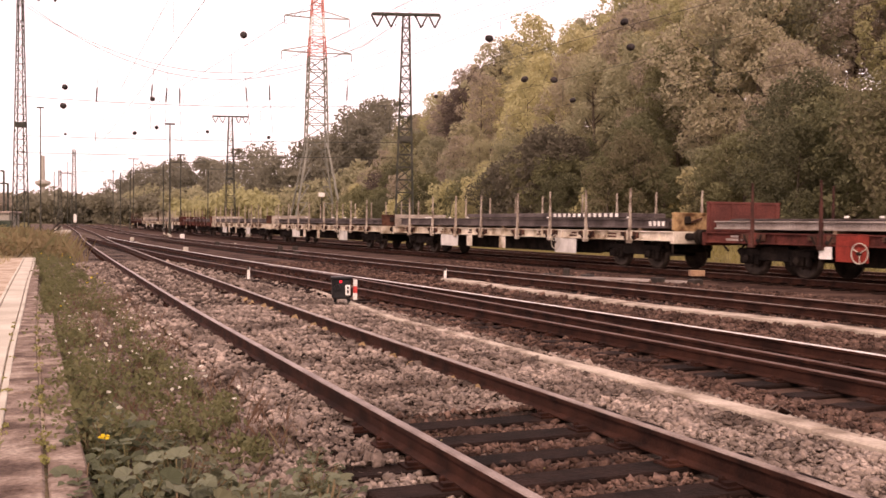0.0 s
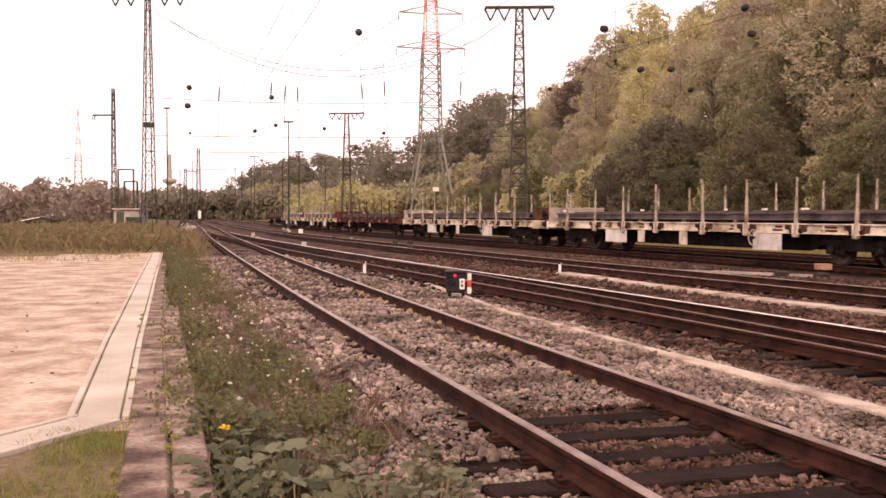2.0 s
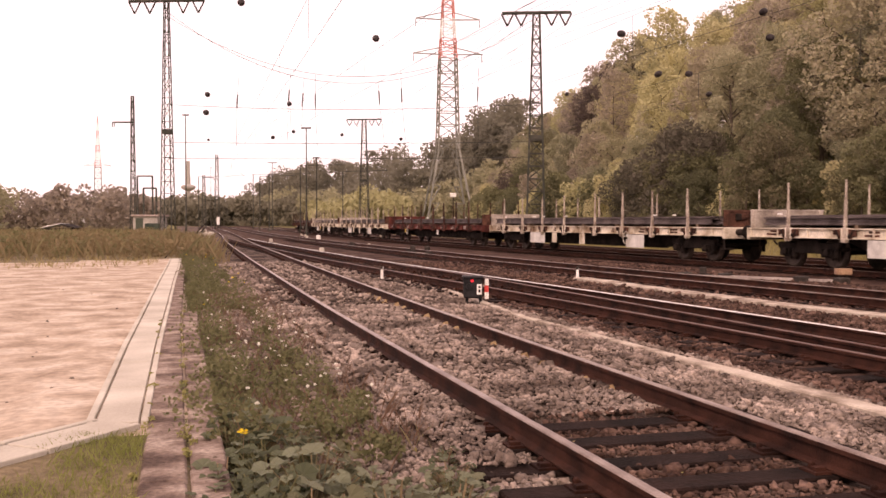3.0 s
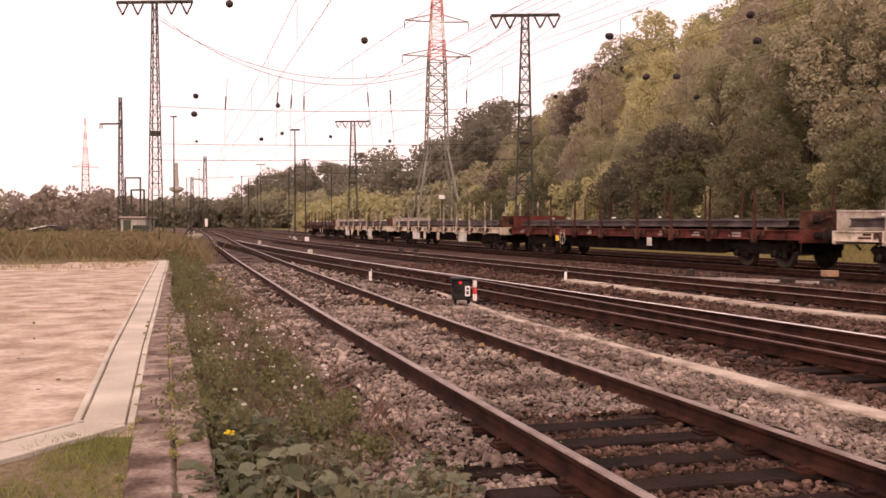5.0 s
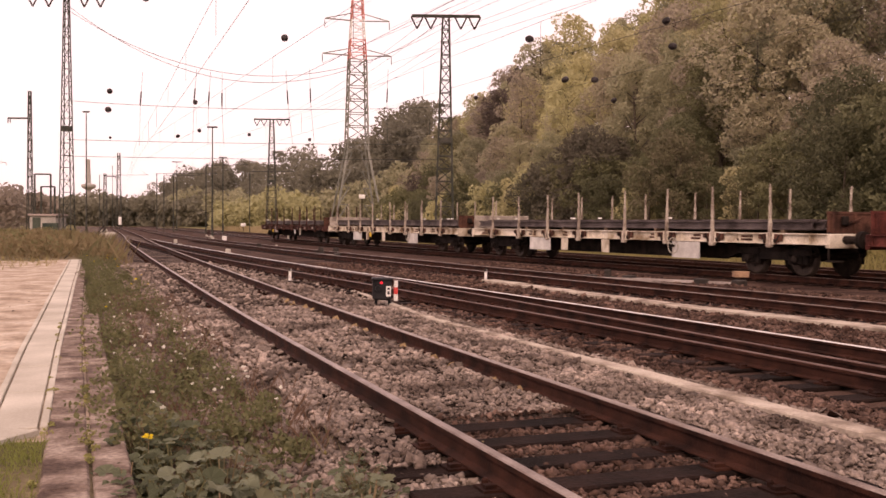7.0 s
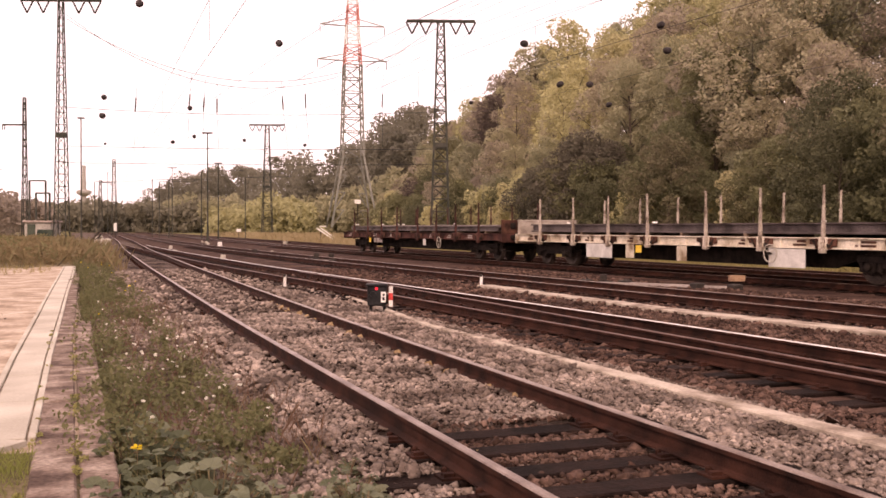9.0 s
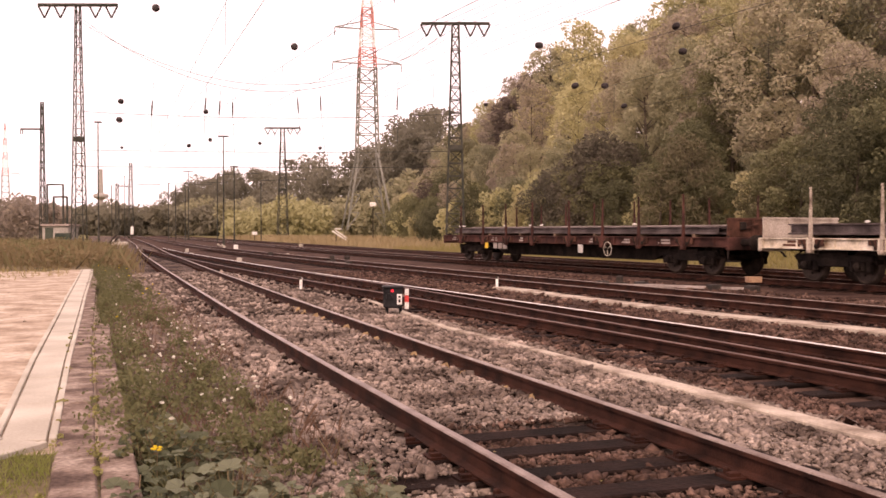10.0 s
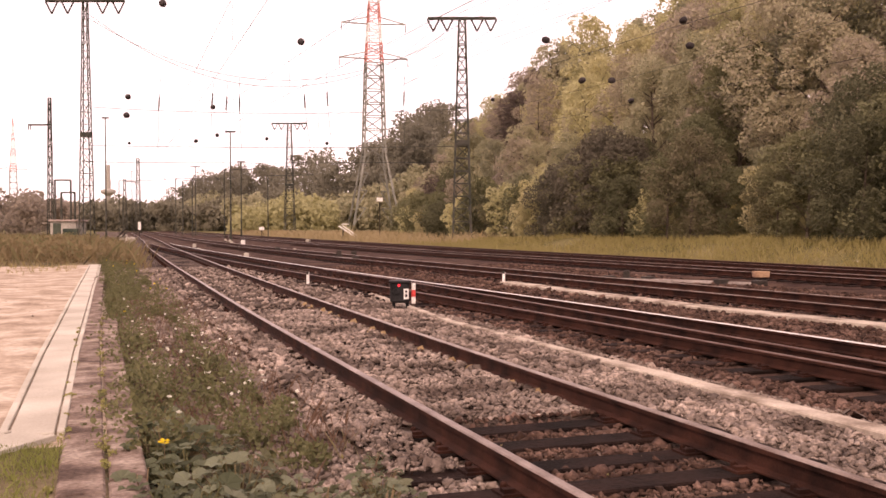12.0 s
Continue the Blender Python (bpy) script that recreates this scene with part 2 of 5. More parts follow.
# ---- mesh helpers ----
class Build:
    """Collects vertices and faces for one mesh."""

    def __init__(self):
        self.v, self.f, self.mi, self.slots = [], [], [], []

    def slot(self, m):
        if m not in self.slots:
            self.slots.append(m)
        return self.slots.index(m)

    def poly(self, pts, faces, m):
        k, s = len(self.v), self.slot(m)
        self.v += [tuple(p) for p in pts]
        self.f += [tuple(i + k for i in f) for f in faces]
        self.mi += [s] * len(faces)

    def box(self, x0, x1, y0, y1, z0, z1, m, b=0.0):
        """A box, with its edges chamfered by b."""
        if not b:
            p = [(x, y, z) for x in (x0, x1) for y in (y0, y1) for z in (z0, z1)]
            self.poly(p, [(0, 1, 3, 2), (4, 6, 7, 5), (0, 4, 5, 1), (2, 3, 7, 6), (0, 2, 6, 4), (1, 5, 7, 3)], m)
            return
        rings = []
        for z, i in ((z0, b), (z0 + b, 0), (z1 - b, 0), (z1, b)):
            X0, X1, Y0, Y1 = x0 + i, x1 - i, y0 + i, y1 - i
            rings += [(X0 + b, Y0, z), (X1 - b, Y0, z), (X1, Y0 + b, z), (X1, Y1 - b, z), (X1 - b, Y1, z), (X0 + b, Y1, z), (X0, Y1 - b, z), (X0, Y0 + b, z)]
        faces = [tuple(range(7, -1, -1)), tuple(range(24, 32))]
        for r in range(3):
            faces += [(r * 8 + j, r * 8 + (j + 1) % 8, r * 8 + 8 + (j + 1) % 8, r * 8 + 8 + j) for j in range(8)]
        self.poly(rings, faces, m)

    def beam(self, p, q, w, m, h=None, sides=4):
        """A straight bar from p to q."""
        p, q = Vector(p), Vector(q)
        d = (q - p).normalized()
        a = d.cross(Vector((0, 0, 1)) if abs(d.z) < 0.95 else Vector((0, 1, 0))).normalized()
        c = d.cross(a)
        h = h or w
        ring = [a * (w / 2 * math.cos(t)) * 1.3 + c * (h / 2 * math.sin(t)) * 1.3 for t in [2 * math.pi * (i + 0.5) / sides for i in range(sides)]]
        pts = [p + r for r in ring] + [q + r for r in ring]
        faces = [(i, (i + 1) % sides, sides + (i + 1) % sides, sides + i) for i in range(sides)]
        faces += [tuple(range(sides - 1, -1, -1)), tuple(range(sides, 2 * sides))]
        self.poly(pts, faces, m)

    def lathe(self, profile, m, origin=(0, 0, 0), axis="z", n=16):
        """Turns (radius, height) pairs about an axis."""
        o, pts, faces = Vector(origin), [], []
        for r, h in profile:
            for i in range(n):
                t = 2 * math.pi * i / n
                u, w = r * math.cos(t), r * math.sin(t)
                pts.append(o + Vector({"z": (u, w, h), "x": (h, u, w), "y": (w, h, u)}[axis]))
        for k in range(len(profile) - 1):
            faces += [(k * n + i, k * n + (i + 1) % n, k * n + n + (i + 1) % n, k * n + n + i) for i in range(n)]
        faces += [tuple(range(n - 1, -1, -1)), tuple(range((len(profile) - 1) * n, len(profile) * n))]
        self.poly(pts, faces, m)

    def data(self, name, smooth=False):
        me = bpy.data.meshes.new(name)
        me.from_pydata(self.v, [], self.f)
        for s in self.slots:
            me.materials.append(s)
        me.polygons.foreach_set("material_index", self.mi)
        if smooth:
            me.polygons.foreach_set("use_smooth", [True] * len(self.f))
        me.update()
        return me


def part(name, b, parent, label="", smooth=False, at=None):
    """One mesh object under a thing or a part. b: a Build, or a mesh to share."""
    ob = new(name, b.data(name, smooth) if isinstance(b, Build) else b)
    ob.parent = parent
    if at is not None:
        ob.matrix_basis = at
    return tagged(ob, label) if label else ob


def thing(name, label, category, at=None, group="", kind="", b=None, smooth=False):
    ob = new(name, b.data(name, smooth) if b else None)
    if at is not None:
        ob.matrix_basis = at
    return tagged(ob, label, category, group, kind)


def soup(name, verts, faces, m, at=None):
    """A large joined mesh from arrays; faces all have the same number of corners."""
    me = bpy.data.meshes.new(name)
    verts, faces = np.asarray(verts, dtype=np.float32), np.asarray(faces, dtype=np.int32)
    k = faces.shape[1]
    me.vertices.add(len(verts))
    me.vertices.foreach_set("co", verts.ravel())
    me.loops.add(faces.size)
    me.loops.foreach_set("vertex_index", faces.ravel())
    me.polygons.add(len(faces))
    me.polygons.foreach_set("loop_start", np.arange(0, faces.size, k, dtype=np.int32))
    me.materials.append(m)
    me.update(calc_edges=True)
    return me


rng = np.random.default_rng(7)


def scatter(template_v, template_f, places, sizes, turns, flat=1.0):
    """Copies of a small template at many places with random turns, as arrays."""
    tv, tf = np.asarray(template_v, float), np.asarray(template_f, int)
    n = len(places)
    c, s = np.cos(turns), np.sin(turns)
    v = tv[None] * np.asarray(sizes, float).reshape(n, -1)[:, None, :]
    out = np.stack([v[..., 0] * c[:, None] - v[..., 1] * s[:, None], v[..., 0] * s[:, None] + v[..., 1] * c[:, None], v[..., 2] * flat], -1)
    out += np.asarray(places)[:, None, :]
    f = tf[None] + (np.arange(n) * len(tv))[:, None, None]
    return out.reshape(-1, 3), f.reshape(-1, tf.shape[1])


def tumble(template_v, template_f, places, sizes):
    """Copies of a small template, each turned and tilted at random, as arrays."""
    n = len(places)
    a, b, c = rng.uniform(0, 6.28, n), rng.normal(0, 0.45, n), rng.normal(0, 0.45, n)
    v = np.asarray(template_v, float)[None] * sizes[:, None, :]
    x, y, z = v[..., 0], v[..., 1], v[..., 2]
    y, z = y * np.cos(b)[:, None] - z * np.sin(b)[:, None], y * np.sin(b)[:, None] + z * np.cos(b)[:, None]
    x, z = x * np.cos(c)[:, None] + z * np.sin(c)[:, None], z * np.cos(c)[:, None] - x * np.sin(c)[:, None]
    x, y = x * np.cos(a)[:, None] - y * np.sin(a)[:, None], x * np.sin(a)[:, None] + y * np.cos(a)[:, None]
    out = np.stack([x, y, z], -1) + places[:, None, :]
    f = np.asarray(template_f, int)[None] + (np.arange(n) * len(template_v))[:, None, None]
    return out.reshape(-1, 3), f.reshape(-1, 3)


# ---- the lines of the tracks: across x as a function of y along ----
LINES = {
    "one": [(-30, 3.3), (-10, 3.05), (8, 2.99), (16, 3.01), (25, 3.13), (37, 3.32), (62, 3.85), (80, 4.4), (100, 5.1), (200, 7.5), (420, 12)],
    "two": [(-30, 8.2), (-10, 7.8), (8, 7.4), (17, 6.95), (25, 6.42), (36, 5.75), (48, 5.35), (62, 4.95), (80, 4.75), (100, 5.15), (200, 7.5), (420, 12)],
    "three": [(-30, 13.9), (-10, 13.4), (13, 12.5), (22, 11.8), (30, 11.25), (45, 10.5), (70, 9.7), (110, 9.6), (200, 11.5), (420, 16)],
    "four": [(-60, 22.85), (-30, 21.25), (0, 19.95), (20, 18.96), (27, 18.45), (38, 17.75), (49, 17.0), (77, 16.1), (110, 16.3), (200, 17.6), (420, 23.2)],
    "five": [(-60, 26.6), (-30, 25.0), (0, 23.7), (20, 22.7), (49, 21.4), (77, 21.0), (110, 21.2), (200, 22.5), (420, 28)],
}


def line_x(name, y):
    """Smooth interpolation through the line's points."""
    p = LINES[name]
    ys, xs = [a for a, _ in p], [b for _, b in p]
    i = max(0, min(len(p) - 2, int(np.searchsorted(ys, y)) - 1))

    def slope(k):
        a, b = max(0, k - 1), min(len(p) - 1, k + 1)
        return (xs[b] - xs[a]) / (ys[b] - ys[a])
    h = ys[i + 1] - ys[i]
    t = (y - ys[i]) / h
    return ((2 * t**3 - 3 * t**2 + 1) * xs[i] + (t**3 - 2 * t**2 + t) * h * slope(i)
            + (-2 * t**3 + 3 * t**2) * xs[i + 1] + (t**3 - t**2) * h * slope(i + 1))


# ---- ground: one sheet to the horizon ----
def foot_x(y):
    """Where the wooded slope begins, across the tracks."""
    return float(np.interp(y, (0, 58, 84, 100, 120, 150, 180, 208, 260), (28.6, 28.6, 33.2, 34.5, 38, 45.5, 53.5, 61, 66)))


def hill(x, y):
    """Height of the wooded slope beside the tracks."""
    k = 0.5 * max(0.0, min(1.0, (y - 75) / 35))
    t = max(0.0, min(1.0, (x - foot_x(y)) / (27.0 - 6.0 * k)))
    return (10.5 + 5.0 * k) * t * t * (3 - 2 * t) * max(0.0, min(1.0, (1100 - y) / 500))


def ground_z(x, y):
    if x < 0.2:
        base = -0.02 - 0.02 * (x < -1)
        k = max(0.0, min(1.0, (0.2 - x) / 0.12))
        base = -0.2 + (0.2 + base) * k
        base += 0.04 * noise.noise(Vector((x * 0.4, y * 0.4, 0))) * k if x < -1.2 or y > 38 else 0
    else:
        base = -0.2
    if x < 26:
        base += 0.012 * noise.noise(Vector((x * 3, y * 3, 1)))
    if x > 25.0:
        k = min(1.0, (x - 25.0) / 3.2)
        base += 0.75 * k * k * (3 - 2 * k) * max(0.0, min(1.0, (85 - y) / 30))
    return base + hill(x, y) + (0.12 * noise.noise(Vector((x * 0.3, y * 0.3, 2))) if x > 25 else 0)


def steps(*spans):
    out = []
    for a, b, d in spans:
        out += list(np.arange(a, b, d))
    return out + [spans[-1][1]]


def build_ground():
    xs = steps((-1500, -300, 200), (-300, -60, 20), (-60, -12, 4), (-12, -2, 0.8), (-2, 0.05, 0.25), (0.05, 0.3, 0.05), (0.3, 12, 0.3), (12, 30, 0.8), (30, 70, 3), (70, 300, 20), (300, 1500, 200))
    ys = steps((-300, -40, 20), (-40, 2, 3), (2, 20, 0.4), (20, 60, 1.5), (60, 200, 6), (200, 600, 25), (600, 3000, 200))
    b = Build()
    nx = len(xs)
    pts = [(x, y, ground_z(x, y)) for y in ys for x in xs]
    groups = {}
    for j in range(len(ys) - 1):
        for i in range(nx - 1):
            cx, cy = (xs[i] + xs[i + 1]) / 2, (ys[j] + ys[j + 1]) / 2
            edge = 36 + 2.0 * noise.noise(Vector((cx * 0.3, 0, 5)))
            if 0.2 < cx < (line_x("five", cy) + 2.4 if -40 < cy < 90 else 22.6) + 0.4 * noise.noise(Vector((0, cy * 0.4, 3))) and cy < 320:
                m = "ballast_bed" if cx < 5.6 else "ballast_dark"
            elif cx < 0.2 and 6.4 < cy < edge and cx > -40:
                m = "sand"
            elif cx < 0.2 and cy < 45 and cx > -40:
                m = "soil"
            else:
                m = "field"
            f = (j * nx + i, j * nx + i + 1, (j + 1) * nx + i + 1, (j + 1) * nx + i)
            groups.setdefault(m, []).append(f)
    b.v = pts
    for m, fs in groups.items():
        s = b.slot(M[m])
        b.f += fs
        b.mi += [s] * len(fs)
    thing("ground", "trodden sandy yard, grey-brown ballast bed and grassy verge", "ground", kind="structure", b=b, smooth=True)


build_ground()


# ---- tracks ----
RAIL = [(-0.062, -0.150), (0.062, -0.150), (0.062, -0.138), (0.012, -0.122), (0.009, -0.045), (0.033, -0.036), (0.034, -0.008), (0.026, 0.0), (-0.026, 0.0), (-0.034, -0.008), (-0.033, -0.036), (-0.009, -0.045), (-0.012, -0.122), (-0.062, -0.138)]


def rail_mesh(name, line, off, y0, y1, top):
    """One rail swept along its line."""
    b = Build()
    ys = [y for y in steps((y0, min(y1, 60), 1.0), (min(y1, 60), y1 + 0.01, 6.0)) if y <= y1 + 0.02]
    n, pts = len(RAIL), []
    for y in ys:
        g = (line_x(line, y + 0.1) - line_x(line, y - 0.1)) / 0.2
        k = 1 / math.sqrt(1 + g * g)
        cx = line_x(line, y)
        pts += [(cx + (off + u) * k, y - (off + u) * g * k, w) for u, w in RAIL]
    b.v = pts
    s0, s1 = b.slot(M["rail_rust"]), b.slot(top)
    for r in range(len(ys) - 1):
        for i in range(n):
            b.f.append((r * n + i, r * n + (i + 1) % n, r * n + n + (i + 1) % n, r * n + n + i))
            b.mi.append(s1 if i in (7, 8) else s0)
    b.f += [tuple(range(n - 1, -1, -1)), tuple(range((len(ys) - 1) * n, len(ys) * n))]
    b.mi += [s0, s0]
    return b


def sleeper_mesh(length):
    b = Build()
    b.box(-length / 2, length / 2, -0.13, 0.13, -0.32, -0.165, M["sleeper"], 0.012)
    for side in (-0.7535, 0.7535):
        b.box(side - 0.17, side + 0.17, -0.08, 0.08, -0.166, -0.150, M["rail_rust"])
        for e in (-0.115, 0.115):
            b.lathe([(0.022, -0.15), (0.022, -0.118), (0.012, -0.108)], M["rail_rust"], (side + e, 0.04, 0), n=6)
            b.box(side + e - 0.035, side + e + 0.035, -0.05, 0.0, -0.15, -0.128, M["rail_rust"])
    return b.data("sleeper")


SLEEPER = sleeper_mesh(2.6)


def build_track(line, y0, y1, label, top, sleeper_to, spacing=0.6, phase=0.0, top_far=None):
    t = thing("railway_track", label, "railway track", group="tracks of the yard")
    part("rail", rail_mesh("rail", line, -0.7535, y0, y1, top), t)
    part("rail", rail_mesh("rail", line, 0.7535, y0, y1, top_far or top), t)
    y = y0 + 0.4 + phase
    while y < sleeper_to:
        g = math.degrees(math.atan((line_x(line, y + 0.1) - line_x(line, y - 0.1)) / 0.2))
        dz = 0.0 if (line != "one" or y < 6.85) else -0.035
        part("sleeper", SLEEPER, t, at=pose(line_x(line, y), y, dz + random.uniform(-0.006, 0.006), 0, 0, -g + random.uniform(-0.5, 0.5)))
        y += spacing
    return t


build_track("one", -6, 420, "rusty siding track on dark timber sleepers in grey-brown ballast", M["rail_top"], 75, 0.545, 0.25)
# the far rail's glint comes from its painted pale colour
build_track("two", -8, 80, "rust-brown track with one shiny rail, its sheen painted pale, joining its neighbour", M["rail_dull"], 75, top_far=M["rail_sheen"])
def switch_rail():
    """The third rail running inside the second track, closing on its far rail."""
    LINES["switch"] = [(-30, 7.3), (-10, 7.2), (5, 7.15), (12, 7.14), (18, 7.1), (24, 7.0), (30, 6.62), (40, 6.25)]
    t = thing("switch_rail", "dark rusty extra rail inside the second track", "rail")
    part("rail", rail_mesh("rail", "switch", 0.0, -8, 30, M["rail_dull"]), t)
    c = Build()
    c.box(-0.15, 0.15, -0.07, 0.07, -0.168, -0.149, M["rail_rust"], 0.004)
    c.box(-0.11, -0.05, -0.03, 0.03, -0.15, -0.10, M["rail_rust"], 0.01)
    c.box(0.05, 0.11, -0.03, 0.03, -0.15, -0.10, M["rail_rust"], 0.01)
    chair = c.data("rail_chair")
    for k in range(58):
        y = -7.3 + 0.64 * k
        part("rail_chair", chair, t, at=pose(line_x("switch", y), y, 0))


switch_rail()
build_track("three", -8, 420, "dark rusty track on stained ballast", M["rail_top"], 80)
build_track("four", -50, 420, "dark running track carrying the freight train", M["rail_top"], 80)
build_track("five", -50, 420, "dark track beside the grassy verge", M["rail_dull"], 60)


# ---- ballast stones ----
def stone_template(k):
    """A crushed stone: a block with knocked corners."""
    r = random.Random(k)
    v = [((x + r.uniform(-0.22, 0.22)), (y + r.uniform(-0.22, 0.22)), (z + r.uniform(-0.25, 0.2))) for z in (-0.5, 0.5) for x, y in ((-0.5, -0.5), (0.5, -0.5), (0.5, 0.5), (-0.5, 0.5))]
    v = [(x * (0.72 if i > 3 else 1), y * (0.72 if i > 3 else 1), z) for i, (x, y, z) in enumerate(v)]
    q = [(0, 1, 5, 4), (1, 2, 6, 5), (2, 3, 7, 6), (3, 0, 4, 7), (4, 5, 6, 7), (3, 2, 1, 0)]
    return np.array(v), np.array([t for a, b, c, d in q for t in ((a, b, c), (a, c, d))])


def near_rail(line, x, y, half):
    cx = np.array([line_x(line, float(q)) for q in np.arange(0, 60, 0.5)])
    c = np.interp(y, np.arange(0, 60, 0.5), cx)
    return np.minimum(np.abs(x - c + 0.7535), np.abs(x - c - 0.7535)) < half, np.abs(x - c)


def build_ballast():
    vs, fs, k = [], [], 0
    spans = ((9000, 9.0, 16, 9.0, 17, 0.03, 0.065), (7000, 0.9, 6.2, 3.2, 9.0, 0.026, 0.055), (9000, 0.9, 6.2, 3.2, 9.0, 0.018, 0.042), (9000, 0.9, 6.2, 3.2, 9.0, 0.016, 0.036), (9000, 0.4, 9.0, 9.0, 17, 0.03, 0.065), (9000, 0.4, 9.0, 9.0, 17, 0.025, 0.06),
             (8000, 0.4, 16, 17, 36, 0.04, 0.09), (6000, 0.4, 16, 17, 36, 0.04, 0.08))
    for i, (count, x0, x1, y0, y1, a, b) in enumerate(spans):
        x, y = rng.uniform(x0, x1, count), rng.uniform(y0, y1, count)
        size = rng.uniform(a, b, count)
        z = np.full(count, -0.195) + rng.uniform(0, 0.012, count)
        hit1, d1 = near_rail("one", x, y, 0.075)
        hit2, d2 = near_rail("two", x, y, 0.075)
        buried = (y > 6.85) & (d1 < 1.35) | (d1 < 1.35) & (d1 > 0.95) & (x < 2.3) & (y > 5.6)
        z += np.where(buried, 0.045, 0)
        keep = ~hit1 & ~hit2 & ~((np.abs(x - 5.3) < 0.1) & (y < 10) & (rng.random(count) < 0.9))
        # bare sleeper tops close by
        ph = ((y + 6 - 0.65) / 0.545 + 0.5) % 1.0
        on = (np.abs(ph - 0.5) * 0.545 < 0.135) & (d1 < 1.3) & (y < 6.85) & ~((d1 > 0.95) & (x < 2.3) & (y > 5.6))
        keep &= ~(on & (rng.random(count) < 0.93))
        x, y, z, size = x[keep], y[keep], z[keep], size[keep]
        tv, tf = stone_template(i)
        size = size * rng.choice([0.7, 0.9, 1.1, 1.5], len(size), p=[0.35, 0.3, 0.25, 0.1])
        sizes = np.stack([size * 1.15, size * rng.uniform(0.6, 1.1, len(size)), size * rng.uniform(0.25, 0.6, len(size))], 1)
        v, f = tumble(tv, tf, np.stack([x, y, z + size * 0.12], 1), sizes)
        vs.append(v)
        fs.append(f + k)
        k += len(v)
    v, f = np.concatenate(vs), np.concatenate(fs)
    first = v[f[:, 0]]
    # rust-stained beyond 5.6 m; between near sleepers the dark colour paints their shade
    side = (first[:, 0] > 5.6) | ((first[:, 1] < 6.9) & (np.abs(first[:, 0] - 3.0) < 0.7))
    for pick, m, words in ((~side, "stone", "grey-brown crushed stone ballast round the rails"), (side, "stone_dark", "dark crushed stone, rust-stained between tracks, darkened for shade between the near sleepers")):
        used, inv = np.unique(f[pick], return_inverse=True)
        tagged(new("ballast_stones", soup("ballast_stones", v[used], inv.reshape(-1, 3), M[m])), words, "ballast", kind="stuff")


build_ballast()


def swept_strip(name, pts, half, z0, z1, m, label, piece=0.0):
    """A long low concrete strip, cut into slabs."""
    root = thing(name, label, "cable trough", kind="structure")
    i = 0
    for (xa, ya), (xb, yb) in zip(pts, pts[1:]):
        length = math.hypot(xb - xa, yb - ya)
        n = max(1, round(length / piece)) if piece else 1
        ang = math.degrees(math.atan2(yb - ya, xb - xa)) - 90
        b = Build()
        b.box(-half, half, -length / n / 2 + 0.005, length / n / 2 - 0.005, z0, z1, m, 0.012)
        me = b.data("slab")
        for k in range(n):
            t = (k + 0.5) / n
            part("slab", me, root, at=pose(xa + (xb - xa) * t, ya + (yb - ya) * t, random.uniform(-0.006, 0.006), 0, 0, ang + random.uniform(-0.4, 0.4)))
            i += 1
    return root


swept_strip("cable_trough", [(5.4, 1.0), (5.3, 7.0), (5.28, 9.6)], 0.105, -0.3, -0.145, M["trough"], "pale concrete cable trough covers sunk in the ballast", 0.8)
swept_strip("cable_trough", [(5.28, 9.6), (5.27, 12.0), (5.2, 14.5), (5.45, 17.5), (5.7, 21)], 0.06, -0.3, -0.148, M["trough"], "narrow pale trough covers half buried in the ballast", 0.8)
swept_strip("cable_trough", [(11.7, 2.0), (10.95, 11.5), (10.35, 16.0), (10.2, 24.0)], 0.2, -0.3, -0.13, M["trough"], "pale concrete cable trough covers between two tracks", 1.0)


# ---- yard edge: drain strip, old platform edging ----
def build_drain():
    root = thing("drain_channel", "pale concrete drain channel with raised kerbs, bending at a corner", "drain channel", kind="structure")
    pts = [(-0.36, 36.5), (-0.10, 30.0), (-0.22, 22.0), (-0.29, 16.0), (-0.36, 11.0), (-0.385, 6.72), (-0.87, 6.12), (-1.75, 5.05)]
    pts[0] = (-0.02, 36.5)
    for (xa, ya), (xb, yb) in zip(pts, pts[1:]):
        length = math.hypot(xb - xa, yb - ya)
        ang = math.degrees(math.atan2(yb - ya, xb - xa)) - 90
        n = max(1, round(length / 1.6))
        step = length / n
        for k in range(n):
            t = (k + 0.5) / n
            at = pose(xa + (xb - xa) * t, ya + (yb - ya) * t, random.uniform(-0.004, 0.004), 0, 0, ang)
            b = Build()
            b.box(-0.135, 0.135, -step / 2 + 0.004, step / 2 - 0.004, -0.12, 0.005, M["concrete"], 0.006)
            part("slab", b, root, at=at)
            for side in (-1, 1):
                e = Build()
                x0, x1 = (0.15, 0.20) if side > 0 else (-0.20, -0.15)
                e.box(x0, x1, -step / 2 + 0.003, step / 2 - 0.003, -0.12, 0.012, M["concrete"], 0.006)
                part("kerb", e, root, at=at)


def build_edging():
    root = thing("platform_edging", "worn red-brown stone edging slabs with mossy joints", "edging", kind="structure")
    for row, (x0, x1, y0) in enumerate(((-0.19, 0.045, 3.0), (0.065, 0.26, 3.4))):
        y, shift = y0, 0
        while y < (30 if row == 0 else 14):
            length = random.uniform(0.9, 1.15)
            b = Build()
            b.box(x0, x1, 0.006, length - 0.006, -0.25, 0.0, M["edging"], 0.012)
            drift = 0.0 if y < 12 else (y - 12) * 0.011
            part("slab", b, root, at=pose(drift, y, random.uniform(-0.008, 0.008), random.uniform(-0.3, 0.3), random.uniform(-0.6, 0.6), random.uniform(-0.4, 0.4)))
            y += length
    return root


build_drain()
build_edging()


